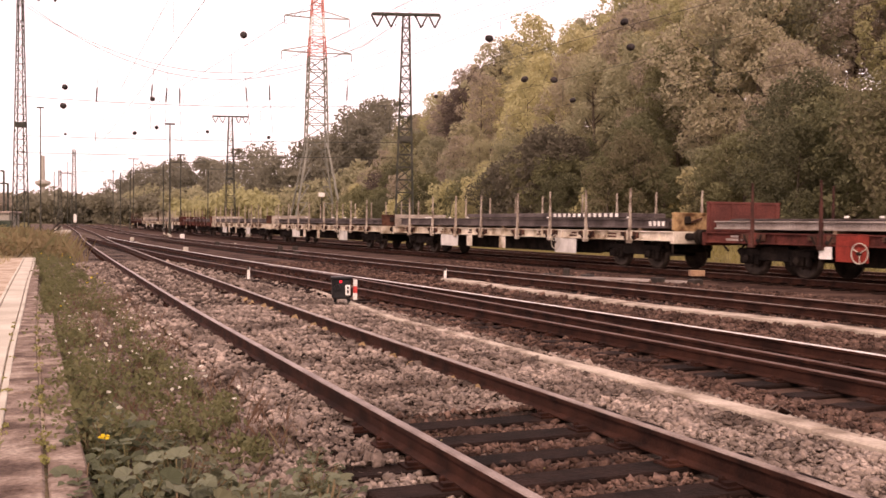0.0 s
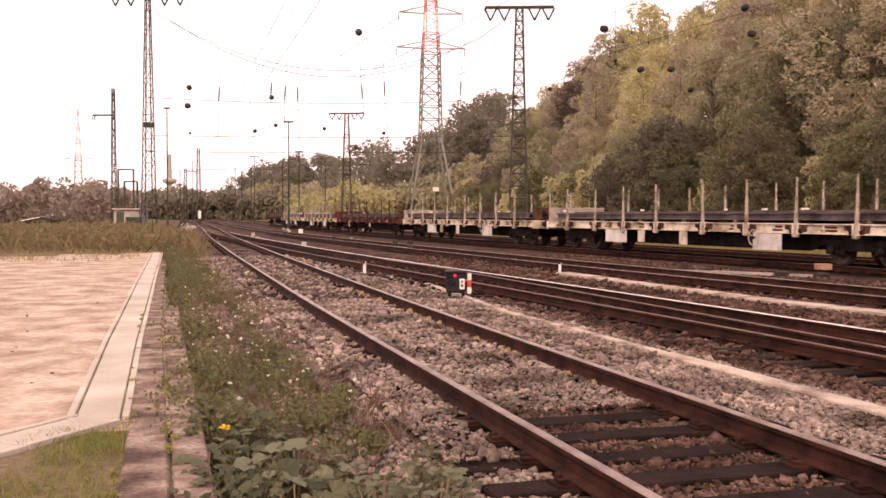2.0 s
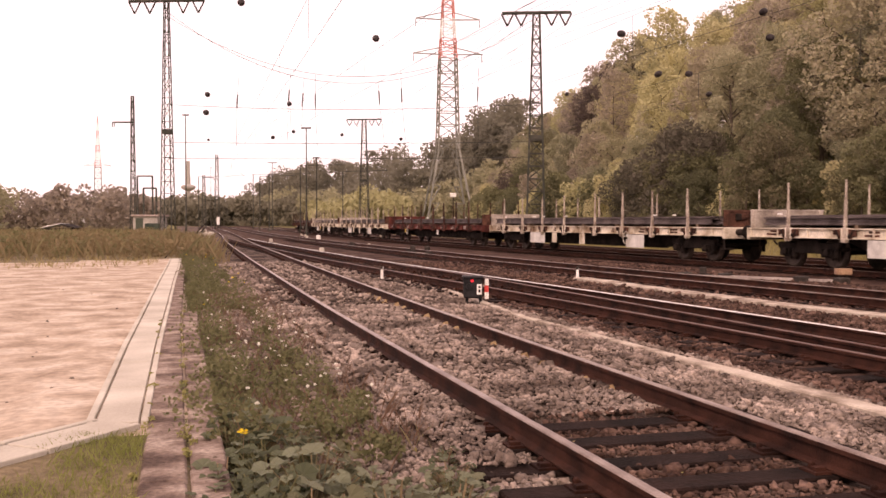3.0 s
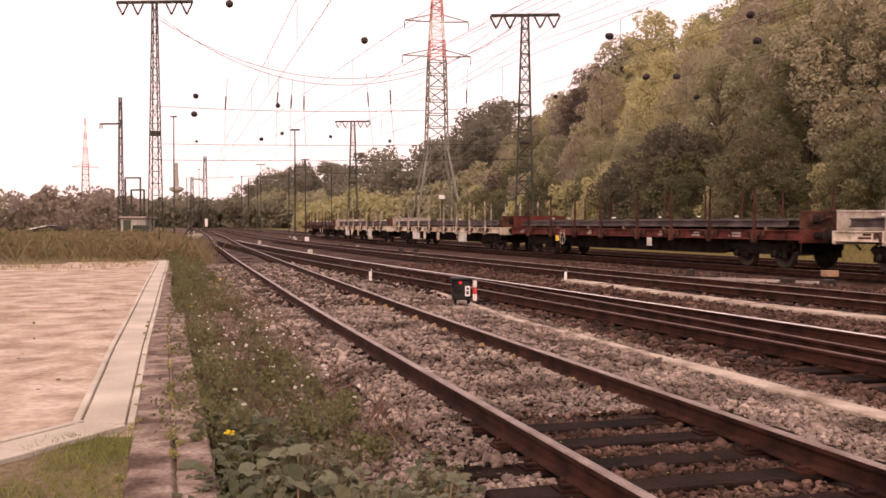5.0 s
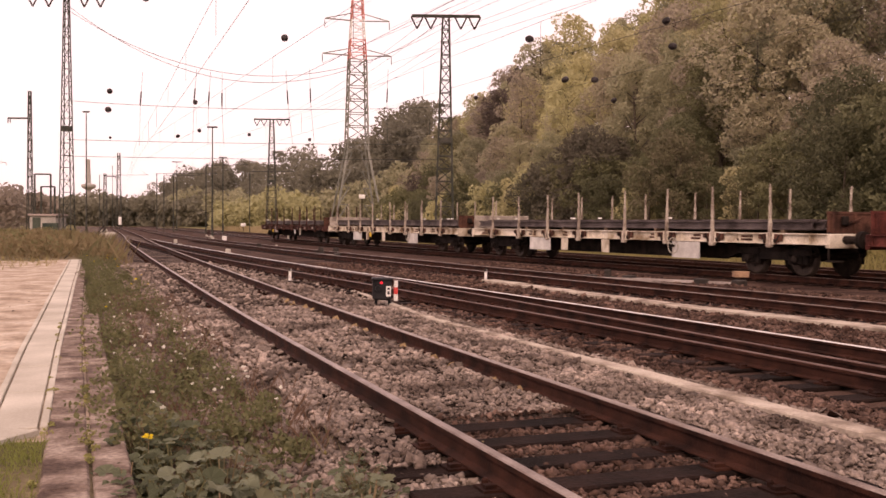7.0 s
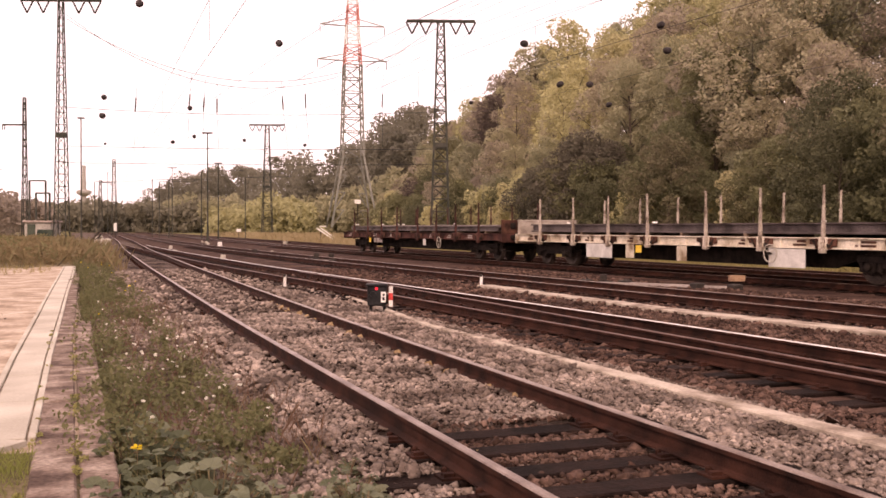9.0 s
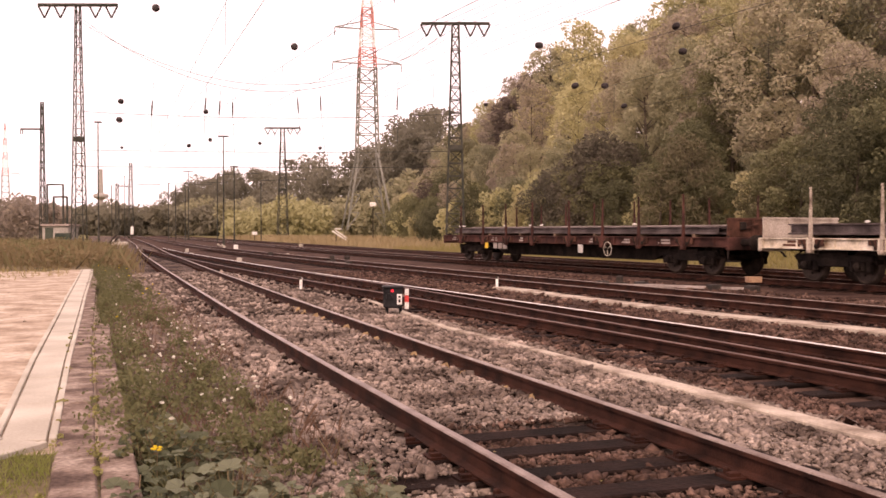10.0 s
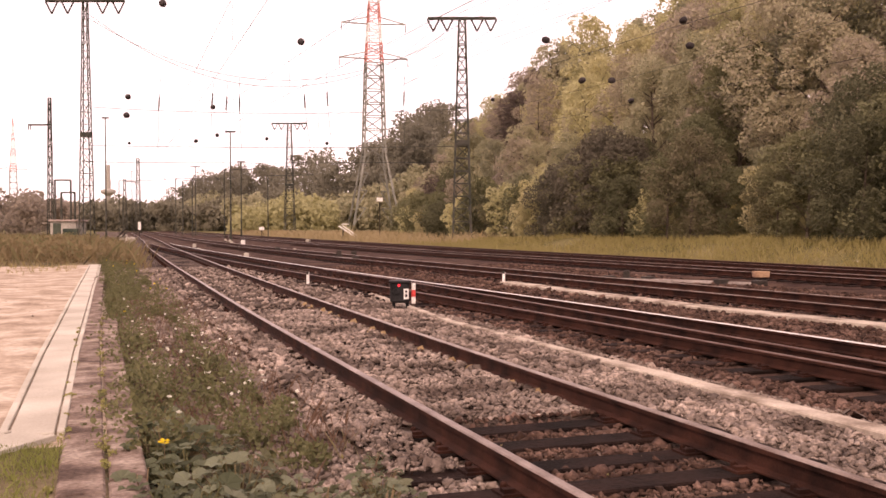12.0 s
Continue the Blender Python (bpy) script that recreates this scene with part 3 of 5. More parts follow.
# ---- foliage templates ----
def leaf_cloud(rs, clumps, per, size, spread, flat=0.7):
    """Many small leaves gathered in clumps; clumps: rows of centre and radius."""
    vs, k = [], 0
    for cx, cy, cz, r in clumps:
        n = int(per * max(0.3, r))
        d = rs.normal(size=(n, 3))
        d /= np.linalg.norm(d, axis=1)[:, None]
        rad = r * rs.uniform(0.45, 1.0, n) ** 0.6
        c = np.stack([cx + d[:, 0] * rad, cy + d[:, 1] * rad, cz + d[:, 2] * rad * flat], 1)
        a = rs.normal(size=(n, 3))
        a /= np.linalg.norm(a, axis=1)[:, None]
        b = np.cross(a, rs.normal(size=(n, 3)))
        b /= np.linalg.norm(b, axis=1)[:, None]
        s = size * rs.uniform(0.6, 1.4, n)[:, None]
        vs.append(np.stack([c - a * s, c + b * s * 0.62, c + a * s, c - b * s * 0.62], 1))
    v = np.concatenate(vs).reshape(-1, 3)
    return v, np.arange(len(v)).reshape(-1, 4)


def limb(b, p, q, r0, r1, n=6):
    p, q = Vector(p), Vector(q)
    d = (q - p).normalized()
    a = d.orthogonal().normalized()
    c = d.cross(a)
    pts = [o + (a * math.cos(2 * math.pi * i / n) + c * math.sin(2 * math.pi * i / n)) * r for o, r in ((p, r0), (q, r1)) for i in range(n)]
    b.poly(pts, [(i, (i + 1) % n, n + (i + 1) % n, n + i) for i in range(n)], M["bark"])


def tree_parts(seed, height, width, trunk, leaf, per, size, low=0.25):
    """Trunk mesh and crown mesh of one kind of tree."""
    rs = np.random.default_rng(seed)
    b = Build()
    top = height * 0.78
    bend = rs.uniform(-0.4, 0.4, 2)
    mid = (bend[0], bend[1], top * 0.5)
    limb(b, (0, 0, -0.5), mid, trunk, trunk * 0.65, 7)
    limb(b, mid, (bend[0] * 1.6, bend[1] * 1.6, top), trunk * 0.65, trunk * 0.2, 6)
    clumps = []
    n = int(20 + height * 1.6)
    for i in range(n):
        h = height * (low + (0.95 - low) * (i + 0.5) / n)
        t = (h / height - low) / (1 - low)
        reach = width * (0.35 + 0.65 * math.sin(math.pi * min(1, 0.18 + 0.8 * t)) ** 0.8) * rs.uniform(0.35, 1.0)
        ang = i * 2.4 + rs.uniform(-0.5, 0.5)
        c = (bend[0] + math.cos(ang) * reach, bend[1] + math.sin(ang) * reach, h)
        if i % 2 == 0:
            limb(b, (bend[0] * h / top, bend[1] * h / top, max(0.3, h - reach * 0.7)), c, trunk * 0.28, trunk * 0.06, 5)
        clumps.append((*c, width * rs.uniform(0.19, 0.4)))
    clumps.append((bend[0] * 1.4, bend[1] * 1.4, height * 0.92, width * 0.4))
    v, f = leaf_cloud(rs, clumps, per, size, 1.0, 0.8)
    return b.data("trunk"), soup("crown", v, f, leaf)


KINDS = {}
for _name, _seed, _h, _w, _t, _leaf, _per, _size, _low in (
        ("oak", 1, 12, 3.6, 0.22, "tree_leaf", 330, 0.1, 0.2), ("ash", 2, 14, 3.2, 0.20, "tree_leaf", 330, 0.097, 0.2), ("maple", 3, 10, 3.0, 0.18, "tree_leaf_deep", 330, 0.097, 0.2),
        ("birch", 4, 12, 2.6, 0.14, "tree_leaf_yellow", 330, 0.09, 0.22), ("dark", 5, 11, 3.4, 0.22, "tree_leaf_dark", 330, 0.1, 0.2), ("alder", 9, 10, 3.0, 0.18, "tree_leaf_deep", 330, 0.093, 0.1),
        ("bush", 6, 5, 2.3, 0.10, "tree_leaf_deep", 380, 0.08, 0.06), ("willow", 10, 6, 2.6, 0.10, "tree_leaf_deep", 420, 0.07, 0.04), ("bush_dark", 7, 5.5, 2.4, 0.10, "tree_leaf_dark", 360, 0.082, 0.05), ("bush_yellow", 8, 4.5, 2.0, 0.09, "tree_leaf_yellow", 360, 0.08, 0.06)):
    KINDS[_name] = (tree_parts(_seed, _h, _w, _t, M[_leaf], _per, _size, _low), tree_parts(_seed + 20, _h, _w, _t, M[_leaf], _per * 0.5, _size * 1.4, _low))
LABEL = {
    "oak": ("tree", "broad olive-green tree turning brown on the wooded slope", "tree"),
    "ash": ("tree", "tall olive and brown autumn tree on the slope", "tree"),
    "maple": ("tree", "mid-sized green and ochre tree on the slope", "tree"),
    "birch": ("tree", "slender tree with yellow autumn leaves on the slope", "tree"),
    "dark": ("tree", "dark purplish-brown leafed tree on the slope", "tree"),
    "alder": ("tree", "dense dull green tree low on the slope", "tree"),
    "willow": ("shrub", "tall fine-leaved dark olive shrub beside the verge", "shrub"),
    "bush": ("shrub", "dense olive-green shrub at the foot of the slope", "shrub"),
    "bush_dark": ("shrub", "dark brown-green shrub at the foot of the slope", "shrub"),
    "bush_yellow": ("shrub", "yellow-green shrub beside the tracks", "shrub"),
}


def plant(kind, x, y, size, wide=1.0, z=None):
    trunk, crown = KINDS[kind][1 if y > 72 else 0]
    name, label, cat = LABEL[kind]
    ob = thing(name, label, cat, group="trees of the wooded slope")
    ob.matrix_basis = pose(x, y, ground_z(x, y) if z is None else z, 0, 0, random.uniform(0, 360))
    ob.scale = (size * wide, size * wide, size)
    part("trunk", trunk, ob)
    part("crown", crown, ob)
    return ob


def build_wood():
    r = random.Random(11)
    # shrubs along the foot of the slope
    y = 14.0
    while y < 170:
        if y < 38:
            kind, size = r.choice(["willow", "willow", "bush"]), r.uniform(0.85, 1.2)
        elif y < 52:
            kind, size = r.choice(["bush", "bush", "bush_yellow", "willow"]), r.uniform(0.65, 0.95)
        elif y < 66:
            kind, size = r.choice(["bush_dark", "bush_dark", "bush_dark", "bush"]), r.uniform(0.9, 1.2)
        elif y < 100:
            kind, size = r.choice(["bush_yellow", "bush_yellow", "bush"]), r.uniform(0.8, 1.2)
        else:
            kind, size = r.choice(["bush", "bush", "bush_yellow"]), r.uniform(0.75, 1.15)
        plant(kind, foot_x(y) + 1.4 + r.uniform(-0.8, 1.2), y, size)
        y += r.uniform(1.7, 2.6) * (1 if y < 70 else 1.3)
    # rows up the slope
    for off, lo, hi in ((4.5, 5.0, 7.5), (8.5, 7.0, 9.5), (13.0, 8.5, 11.5), (18.5, 9.5, 12.5), (25.0, 10.0, 13.5)):
        y = 18.0 + r.uniform(0, 3)
        while y < 280:
            kind = r.choice(["oak", "ash", "maple", "oak", "dark", "birch", "alder"])
            if off < 6 and y < 66:
                kind = r.choice(["dark", "dark", "alder"]) if 53 < y < 65 else r.choice(["alder", "oak", "maple", "ash"])
            elif y < 52:
                kind = r.choice(["oak", "ash", "oak", "birch", "ash", "maple", "oak"])
            # extra yellow birches in the upper rows imitate light on the high crowns
            elif y < 112:
                kind = r.choice(["birch", "birch", "oak", "birch", "ash"] if off > 11 else ["birch", "oak", "ash", "oak"])
            tall = {"oak": 12, "ash": 14, "maple": 10, "birch": 12, "dark": 11, "alder": 10}[kind]
            want = r.uniform(lo, hi) * r.uniform(0.8, 1.18) * (0.82 if y < 46 and off < 9 else 1.0) + (2.2 if 42 < y < 84 and off > 6 else 0.8 if 84 <= y < 215 else 0.0)
            plant(kind, foot_x(y) + off + r.uniform(-1.6, 1.6), y, want / tall, r.uniform(0.82, 1.12))
            y += r.uniform(2.8, 4.4) * (1 + max(0, y - 60) / 120)


build_wood()


def far_wood(name, label, spots, leaf, seed, size=0.5):
    """A distant belt of trees as one joined mass of leaves and trunks."""
    rs = np.random.default_rng(seed)
    clumps = []
    for x, y, h, w in spots:
        z0 = ground_z(x, y)
        for i in range(9):
            a = rs.uniform(0, 6.28)
            q = rs.uniform(0, 0.75) * w
            clumps.append((x + math.cos(a) * q, y + math.sin(a) * q, z0 + h * rs.uniform(0.08, 0.88), w * rs.uniform(0.3, 0.55)))
    v, f = leaf_cloud(rs, clumps, int(11 / size), size * 1.45, 1.0, 0.9)
    ob = new(name, soup(name, v, f, leaf))
    tagged(ob, label, "woodland", kind="stuff")


_r = random.Random(5)


def ridge_spots(rows, count, lo, hi, back, wide):
    """Tree places along a line of the plan, spread backwards."""
    out = []
    for k in range(count):
        t = (k + _r.random()) / count * (len(rows) - 1)
        i = min(int(t), len(rows) - 2)
        u = t - i
        x, y, h = (rows[i][n] + (rows[i + 1][n] - rows[i][n]) * u for n in range(3))
        d = _r.random()
        out.append((x + d * back * 0.5, y + d * back, h * _r.uniform(lo, hi) * (0.8 + 0.2 * d), wide * _r.uniform(0.8, 1.2)))
    return out


far_wood("far_trees", "dark belt of distant trees beyond the yard", [(_r.uniform(-30, 60), 330 + _r.uniform(0, 110), _r.uniform(8, 12.5), 6) for _ in range(110)], M["tree_leaf_hazed"], 31, 0.5)
far_wood("far_trees", "dark green treeline beyond the yard and the sheds", [(x, 185 + _r.uniform(-15, 40) + x * 0.05, _r.uniform(5.5, 7.5), 4.5) for x in np.arange(-150, -2, 2.0)], M["tree_leaf"], 32, 0.26)
far_wood("far_trees", "rounded green trees behind the overgrown field", [(x, 130 + _r.uniform(-8, 12), _r.uniform(4.6, 6.8), 3.4) for x in np.arange(-95, -22, 1.6)] + [(-41, 128, 10.5, 2.6)], M["tree_leaf"], 33, 0.2)
RIDGE = [(74, 222, 27.0), (67, 230, 25.0), (58, 255, 23.0), (46, 330, 30.5), (38, 400, 30.0), (28, 480, 24.0)]
far_wood("far_trees", "brown-green wooded ridge running on beside the tracks", ridge_spots(RIDGE, 150, 0.85, 1.05, 45, 5.5), M["tree_leaf_hazed"], 34, 0.3)
far_wood("far_trees", "yellow-green trees in front of the wooded ridge", ridge_spots([(x - 4, y - 10, h * 0.55) for x, y, h in RIDGE], 110, 0.6, 1.0, 12, 4.5), M["tree_leaf"], 35, 0.32)
far_wood("far_trees", "bright yellow-green trees beside the pylon", ridge_spots([(46, 205, 11), (40, 245, 11), (38, 300, 9)], 24, 0.6, 1.0, 10, 4.0), M["tree_leaf_yellow"], 36, 0.36)


# ---- masts and pylons ----
def lattice(b, w0, w1, z0, z1, m, bays, leg=0.1, brace=0.05):
    """Four tapering corner legs with zigzag bracing on every face."""
    def corner(i, t):
        w = (w0 + (w1 - w0) * t) / 2
        return Vector(((-w, w, w, -w)[i], (-w, -w, w, w)[i], z0 + (z1 - z0) * t))
    for i in range(4):
        b.beam(corner(i, 0), corner(i, 1), leg, m)
    for k in range(bays):
        t0, t1 = k / bays, (k + 1) / bays
        for i in range(4):
            j = (i + 1) % 4
            if k % 2:
                i, j = j, i
            b.beam(corner(i, t0), corner(j, t1), brace, m)
            b.beam(corner(i, t1), corner(j, t1), brace, m)


def hang_insulator(b, x, z, m):
    """A vee of two insulator strings below a crossarm."""
    for s in (-1, 1):
        b.beam((x + s * 0.55, 0, z), (x, 0, z - 1.1), 0.12, m, sides=6)


def head_mast(at, height, w0, arm, label, bays=18, leg=0.13):
    t = thing("catenary_mast", label, "mast", at=at, group="catenary masts")
    b = Build()
    lattice(b, w0, w0 * 0.34, -0.3, height, M["steel_mast"], bays, leg, leg * 0.5)
    part("tower", b, t)
    c = Build()
    c.box(-arm / 2, arm / 2, -0.12, 0.12, height - 0.02, height + 0.2, M["steel_mast"], 0.03)
    c.beam((-arm / 2, 0, height), (arm / 2, 0, height), 0.16, M["steel_mast"])
    part("crossarm", c, t)
    for x in (-arm * 0.42, -arm * 0.22, arm * 0.22, arm * 0.42)[:4 if arm > 5 else 2]:
        e = Build()
        hang_insulator(e, x, height, M["steel_dark"])
        part("insulator", e, t)
    p = Build()
    p.box(-w0 * 0.36, w0 * 0.36, -w0 * 0.36, w0 * 0.36, height * 0.44, height * 0.46, M["steel_mast"])
    part("platform", p, t)
    f = Build()
    f.box(-w0 * 0.7, w0 * 0.7, -w0 * 0.7, w0 * 0.7, -0.6, 0.06, M["concrete_old"], 0.04)
    part("footing", f, t)
    return t


def cam_xy(px, py):
    """Plan place from distances across and along the first heading of the yard's survey line."""
    a = radians(TURN)
    return math.cos(a) * px + math.sin(a) * py, -math.sin(a) * px + math.cos(a) * py


FACE = -TURN


def mast_at(px, py, z=-0.2, turn=0):
    x, y = cam_xy(px, py)
    return pose(x, y, z, 0, 0, FACE + turn)


head_mast(mast_at(1.72, 90), 20.3, 1.7, 6.2, "tall grey-green lattice mast with crossarm among shrubs", 18, 0.18)
head_mast(mast_at(-32.4, 90), 21.9, 1.1, 7.2, "tall dark lattice mast with crossarm beside the field", 20, 0.09)
head_mast(mast_at(-27.9, 180), 20.2, 1.9, 6.4, "distant lattice mast with crossarm beyond the tracks", 16)


def arm_mast(at, height, label, w=0.9, arm=-3.6, armz=0.86):
    t = thing("catenary_mast", label, "mast", at=at, group="catenary masts")
    b = Build()
    lattice(b, w, w * 0.45, -0.3, height, M["steel_mast"], 16, 0.09, 0.05)
    part("tower", b, t)
    if arm:
        c = Build()
        c.box(min(arm, 0.3), max(arm, 0.3), -0.08, 0.08, height * armz - 0.1, height * armz + 0.1, M["steel_mast"], 0.02)
        for k in (1.0, 0.9):
            c.beam((arm * k, 0, height * armz), (arm * k, 0, height * armz - 0.6), 0.1, M["steel_dark"])
        part("crossarm", c, t)
    return t


arm_mast(mast_at(-47.6, 120), 17.1, "slim lattice mast with one short arm behind the field", 0.6, -2.6, 0.81)
arm_mast(mast_at(-61.6, 200), 15.3, "far slim lattice mast", 1.0, 0)
arm_mast(mast_at(-74, 230), 12.6, "far grey lattice mast", 1.0, 2.5, 0.95)


def lamp_post(at, height, label, head=1.0):
    t = thing("yard_lamp", label, "street lamp", at=at, group="yard lamps")
    b = Build()
    b.lathe([(0.11, -0.2), (0.11, 1.2), (0.085, 1.4), (0.055, height)], M["steel_mast"], n=8)
    part("pole", b, t)
    c = Build()
    c.box(-head, head, -0.12, 0.12, height - 0.06, height + 0.08, M["steel_dark"], 0.03)
    part("lamp_head", c, t)
    return t


lamp_post(mast_at(-34.4, 101), 12.6, "tall slim grey yard lamp post", 0.35)
lamp_post(mast_at(-20.6, 96), 10.7, "slim dark yard lamp with a flat T-shaped head", 0.5)
lamp_post(mast_at(-26.1, 128), 9.9, "slim dark yard lamp with a flat head", 0.5)
lamp_post(mast_at(-42.5, 170), 11.8, "far slim lamp with a flat T-shaped head", 0.85)
lamp_post(mast_at(-54, 200), 11.2, "far slim grey pole beyond the tracks", 0.2)
lamp_post(mast_at(-66, 210), 13.2, "far slim grey pole beyond the tracks", 0.2)
lamp_post(mast_at(-38, 150), 8.7, "far slim dark pole beyond the tracks", 0.15)


def power_pylon(at, scale, label, split, levels=3):
    """A tall transmission pylon: spread legs, grey body, red and white upper part, three pairs of arms."""
    t = thing("power_pylon", label, "pylon", at=at, group="power pylons")
    s = scale
    for i in range(4):
        b = Build()
        sx, sy = (-1, 1, 1, -1)[i], (-1, -1, 1, 1)[i]
        b.beam((sx * 5.0 * s, sy * 5.0 * s, 0), (sx * 2.3 * s, sy * 2.3 * s, 15 * s), 0.42 * s, M["pylon_grey"])
        for k in range(4):
            u0, u1 = 5.0 - 2.7 * k / 4, 5.0 - 2.7 * (k + 1) / 4
            n = ((1, 0), (0, 1), (-1, 0), (0, -1))[i]
            inner = (sx * u1 * s * (0.55 if n[0] else 1), sy * u1 * s * (0.55 if n[1] else 1), 15 * s * (k + 1) / 4)
            b.beam((sx * u0 * s, sy * u0 * s, 15 * s * k / 4), inner, 0.2 * s, M["pylon_grey"])
            b.beam((sx * u1 * s, sy * u1 * s, 15 * s * (k + 1) / 4), inner, 0.2 * s, M["pylon_grey"])
        part("leg", b, t)
    c = Build()
    lattice(c, 4.6 * s, 3.6 * s, 15 * s, split * s, M["pylon_grey"], 7, 0.34 * s, 0.2 * s)
    part("body", c, t)
    z, w, k = split, 3.6, 0
    while z < split + 26:
        d = Build()
        lattice(d, w * s, (w - 0.48) * s, z * s, (z + 4.3) * s, M["pylon_red_hazed" if k % 2 == 0 else "pylon_white"], 3, 0.26 * s, 0.15 * s)
        part("painted_section", d, t)
        z, w, k = z + 4.3, w - 0.48, k + 1
    for z, reach in ((split + 1, 7.5), (split + 8.5, 7.0), (split + 16, 6.0))[:levels]:
        for side in (-1, 1):
            e = Build()
            e.beam((side * 1.2 * s, 0, z * s), (side * reach * s, 0, (z + 0.2) * s), 0.26 * s, M["pylon_grey"])
            e.beam((side * 1.2 * s, 0, (z + 1.6) * s), (side * reach * s, 0, (z + 0.2) * s), 0.2 * s, M["pylon_grey"])
            e.beam((side * reach * s, 0, z * s), (side * reach * s, 0, (z - 1.6) * s), 0.16 * s, M["steel_dark"])
            part("arm", e, t)
    return t


power_pylon(mast_at(-15.0, 215, 1.6, 12), 1.0, "tall power pylon with a red and white painted top", 35)
power_pylon(mast_at(-217, 500, -4, 20), 0.88, "distant power pylon with a reddish top, haze put into its pale colour", 38, 1)

# ---- overhead line ----
def tube(name, label, runs, radius, m, category="wire", group="overhead wires"):
    """Thin wires through points; runs of points become one wire thing."""
    b = Build()
    for pts in runs:
        ring = [(math.cos(a) * radius, math.sin(a) * radius) for a in (0.8, 2.4, 3.9, 5.5)]
        upright = abs(pts[0][2] - pts[-1][2]) > 0.5 and len(pts) == 2
        rows = [(x + u, y + (w if upright else 0), z + (0 if upright else w)) for x, y, z in pts for u, w in ring]
        b.poly(rows, [(4 * k + i, 4 * k + (i + 1) % 4, 4 * k + 4 + (i + 1) % 4, 4 * k + 4 + i) for k in range(len(pts) - 1) for i in range(4)], m)
    return thing(name, label, category, b=b, group=group)


def build_overhead():
    for line, top in (("one", 420), ("two", 78), ("three", 420), ("four", 420)):
        ys = list(np.arange(-24, min(top, 120), 8.0)) + list(np.arange(120, top, 30.0))
        def sag(y):
            u = ((y + 6) % 90) / 90
            return 7.55 - 0.9 * 4 * u * (1 - u)
        tube("catenary_wire", "thin dark messenger wire with droppers over a track", [[(line_x(line, y), y, sag(y)) for y in ys]] + [[(line_x(line, y), y, sag(y)), (line_x(line, y), y, 5.75)] for y in ys if y < 130], 0.006, M["wire"])
        tube("contact_wire", "thin dark contact wire over a track", [[(line_x(line, y) + 0.2 * math.sin(y * 0.05), y, 5.75) for y in ys]], 0.006, M["wire"])


build_overhead()


def insulator_mesh(r, length, axis):
    b = Build()
    prof, n = [(0.03, -length / 2)], 4
    for k in range(n):
        z = -length / 2 + length * (k + 0.5) / n
        e = r * (0.75 + 0.25 * math.sin(math.pi * (k + 0.5) / n))
        prof += [(e * 0.7, z - length / n * 0.35), (e, z), (e * 0.7, z + length / n * 0.35)]
    prof.append((0.03, length / 2))
    b.lathe(prof, M["insulator"], (0, 0, 0), axis, 10)
    return b.data("insulator", True)


INSUL = insulator_mesh(0.13, 0.30, "y")
INSUL_LONG = insulator_mesh(0.085, 1.3, "z")
for _px, _pz, _h in ((-5.0, 35.0, 7.82), (3.62, 35.0, 7.88), (-9.3, 33.0, 8.72), (8.7, 35.0, 7.68), (8.7, 36.0, 8.78), (5.6, 40, 7.2), (6.8, 40, 7.2), (9.1, 48, 7.4),
                    (-14.6, 46, 7.33), (-13.4, 42, 6.03), (-11.6, 50, 7.34), (-14.8, 65, 7.3), (-16.2, 65, 6.93), (-8.2, 70, 7.2), (-12.8, 72, 7.7), (-28.5, 90, 8.9), (3.0, 60, 9.0)):
    _x, _y = cam_xy(_px, _pz)
    _o = tagged(new("wire_insulator", INSUL), "dark ribbed insulator strung in an overhead wire", "insulator", "insulators in the wires")
    _o.matrix_basis = pose(_x, _y, _h, random.uniform(-12, 12), 0, random.uniform(-20, 20))


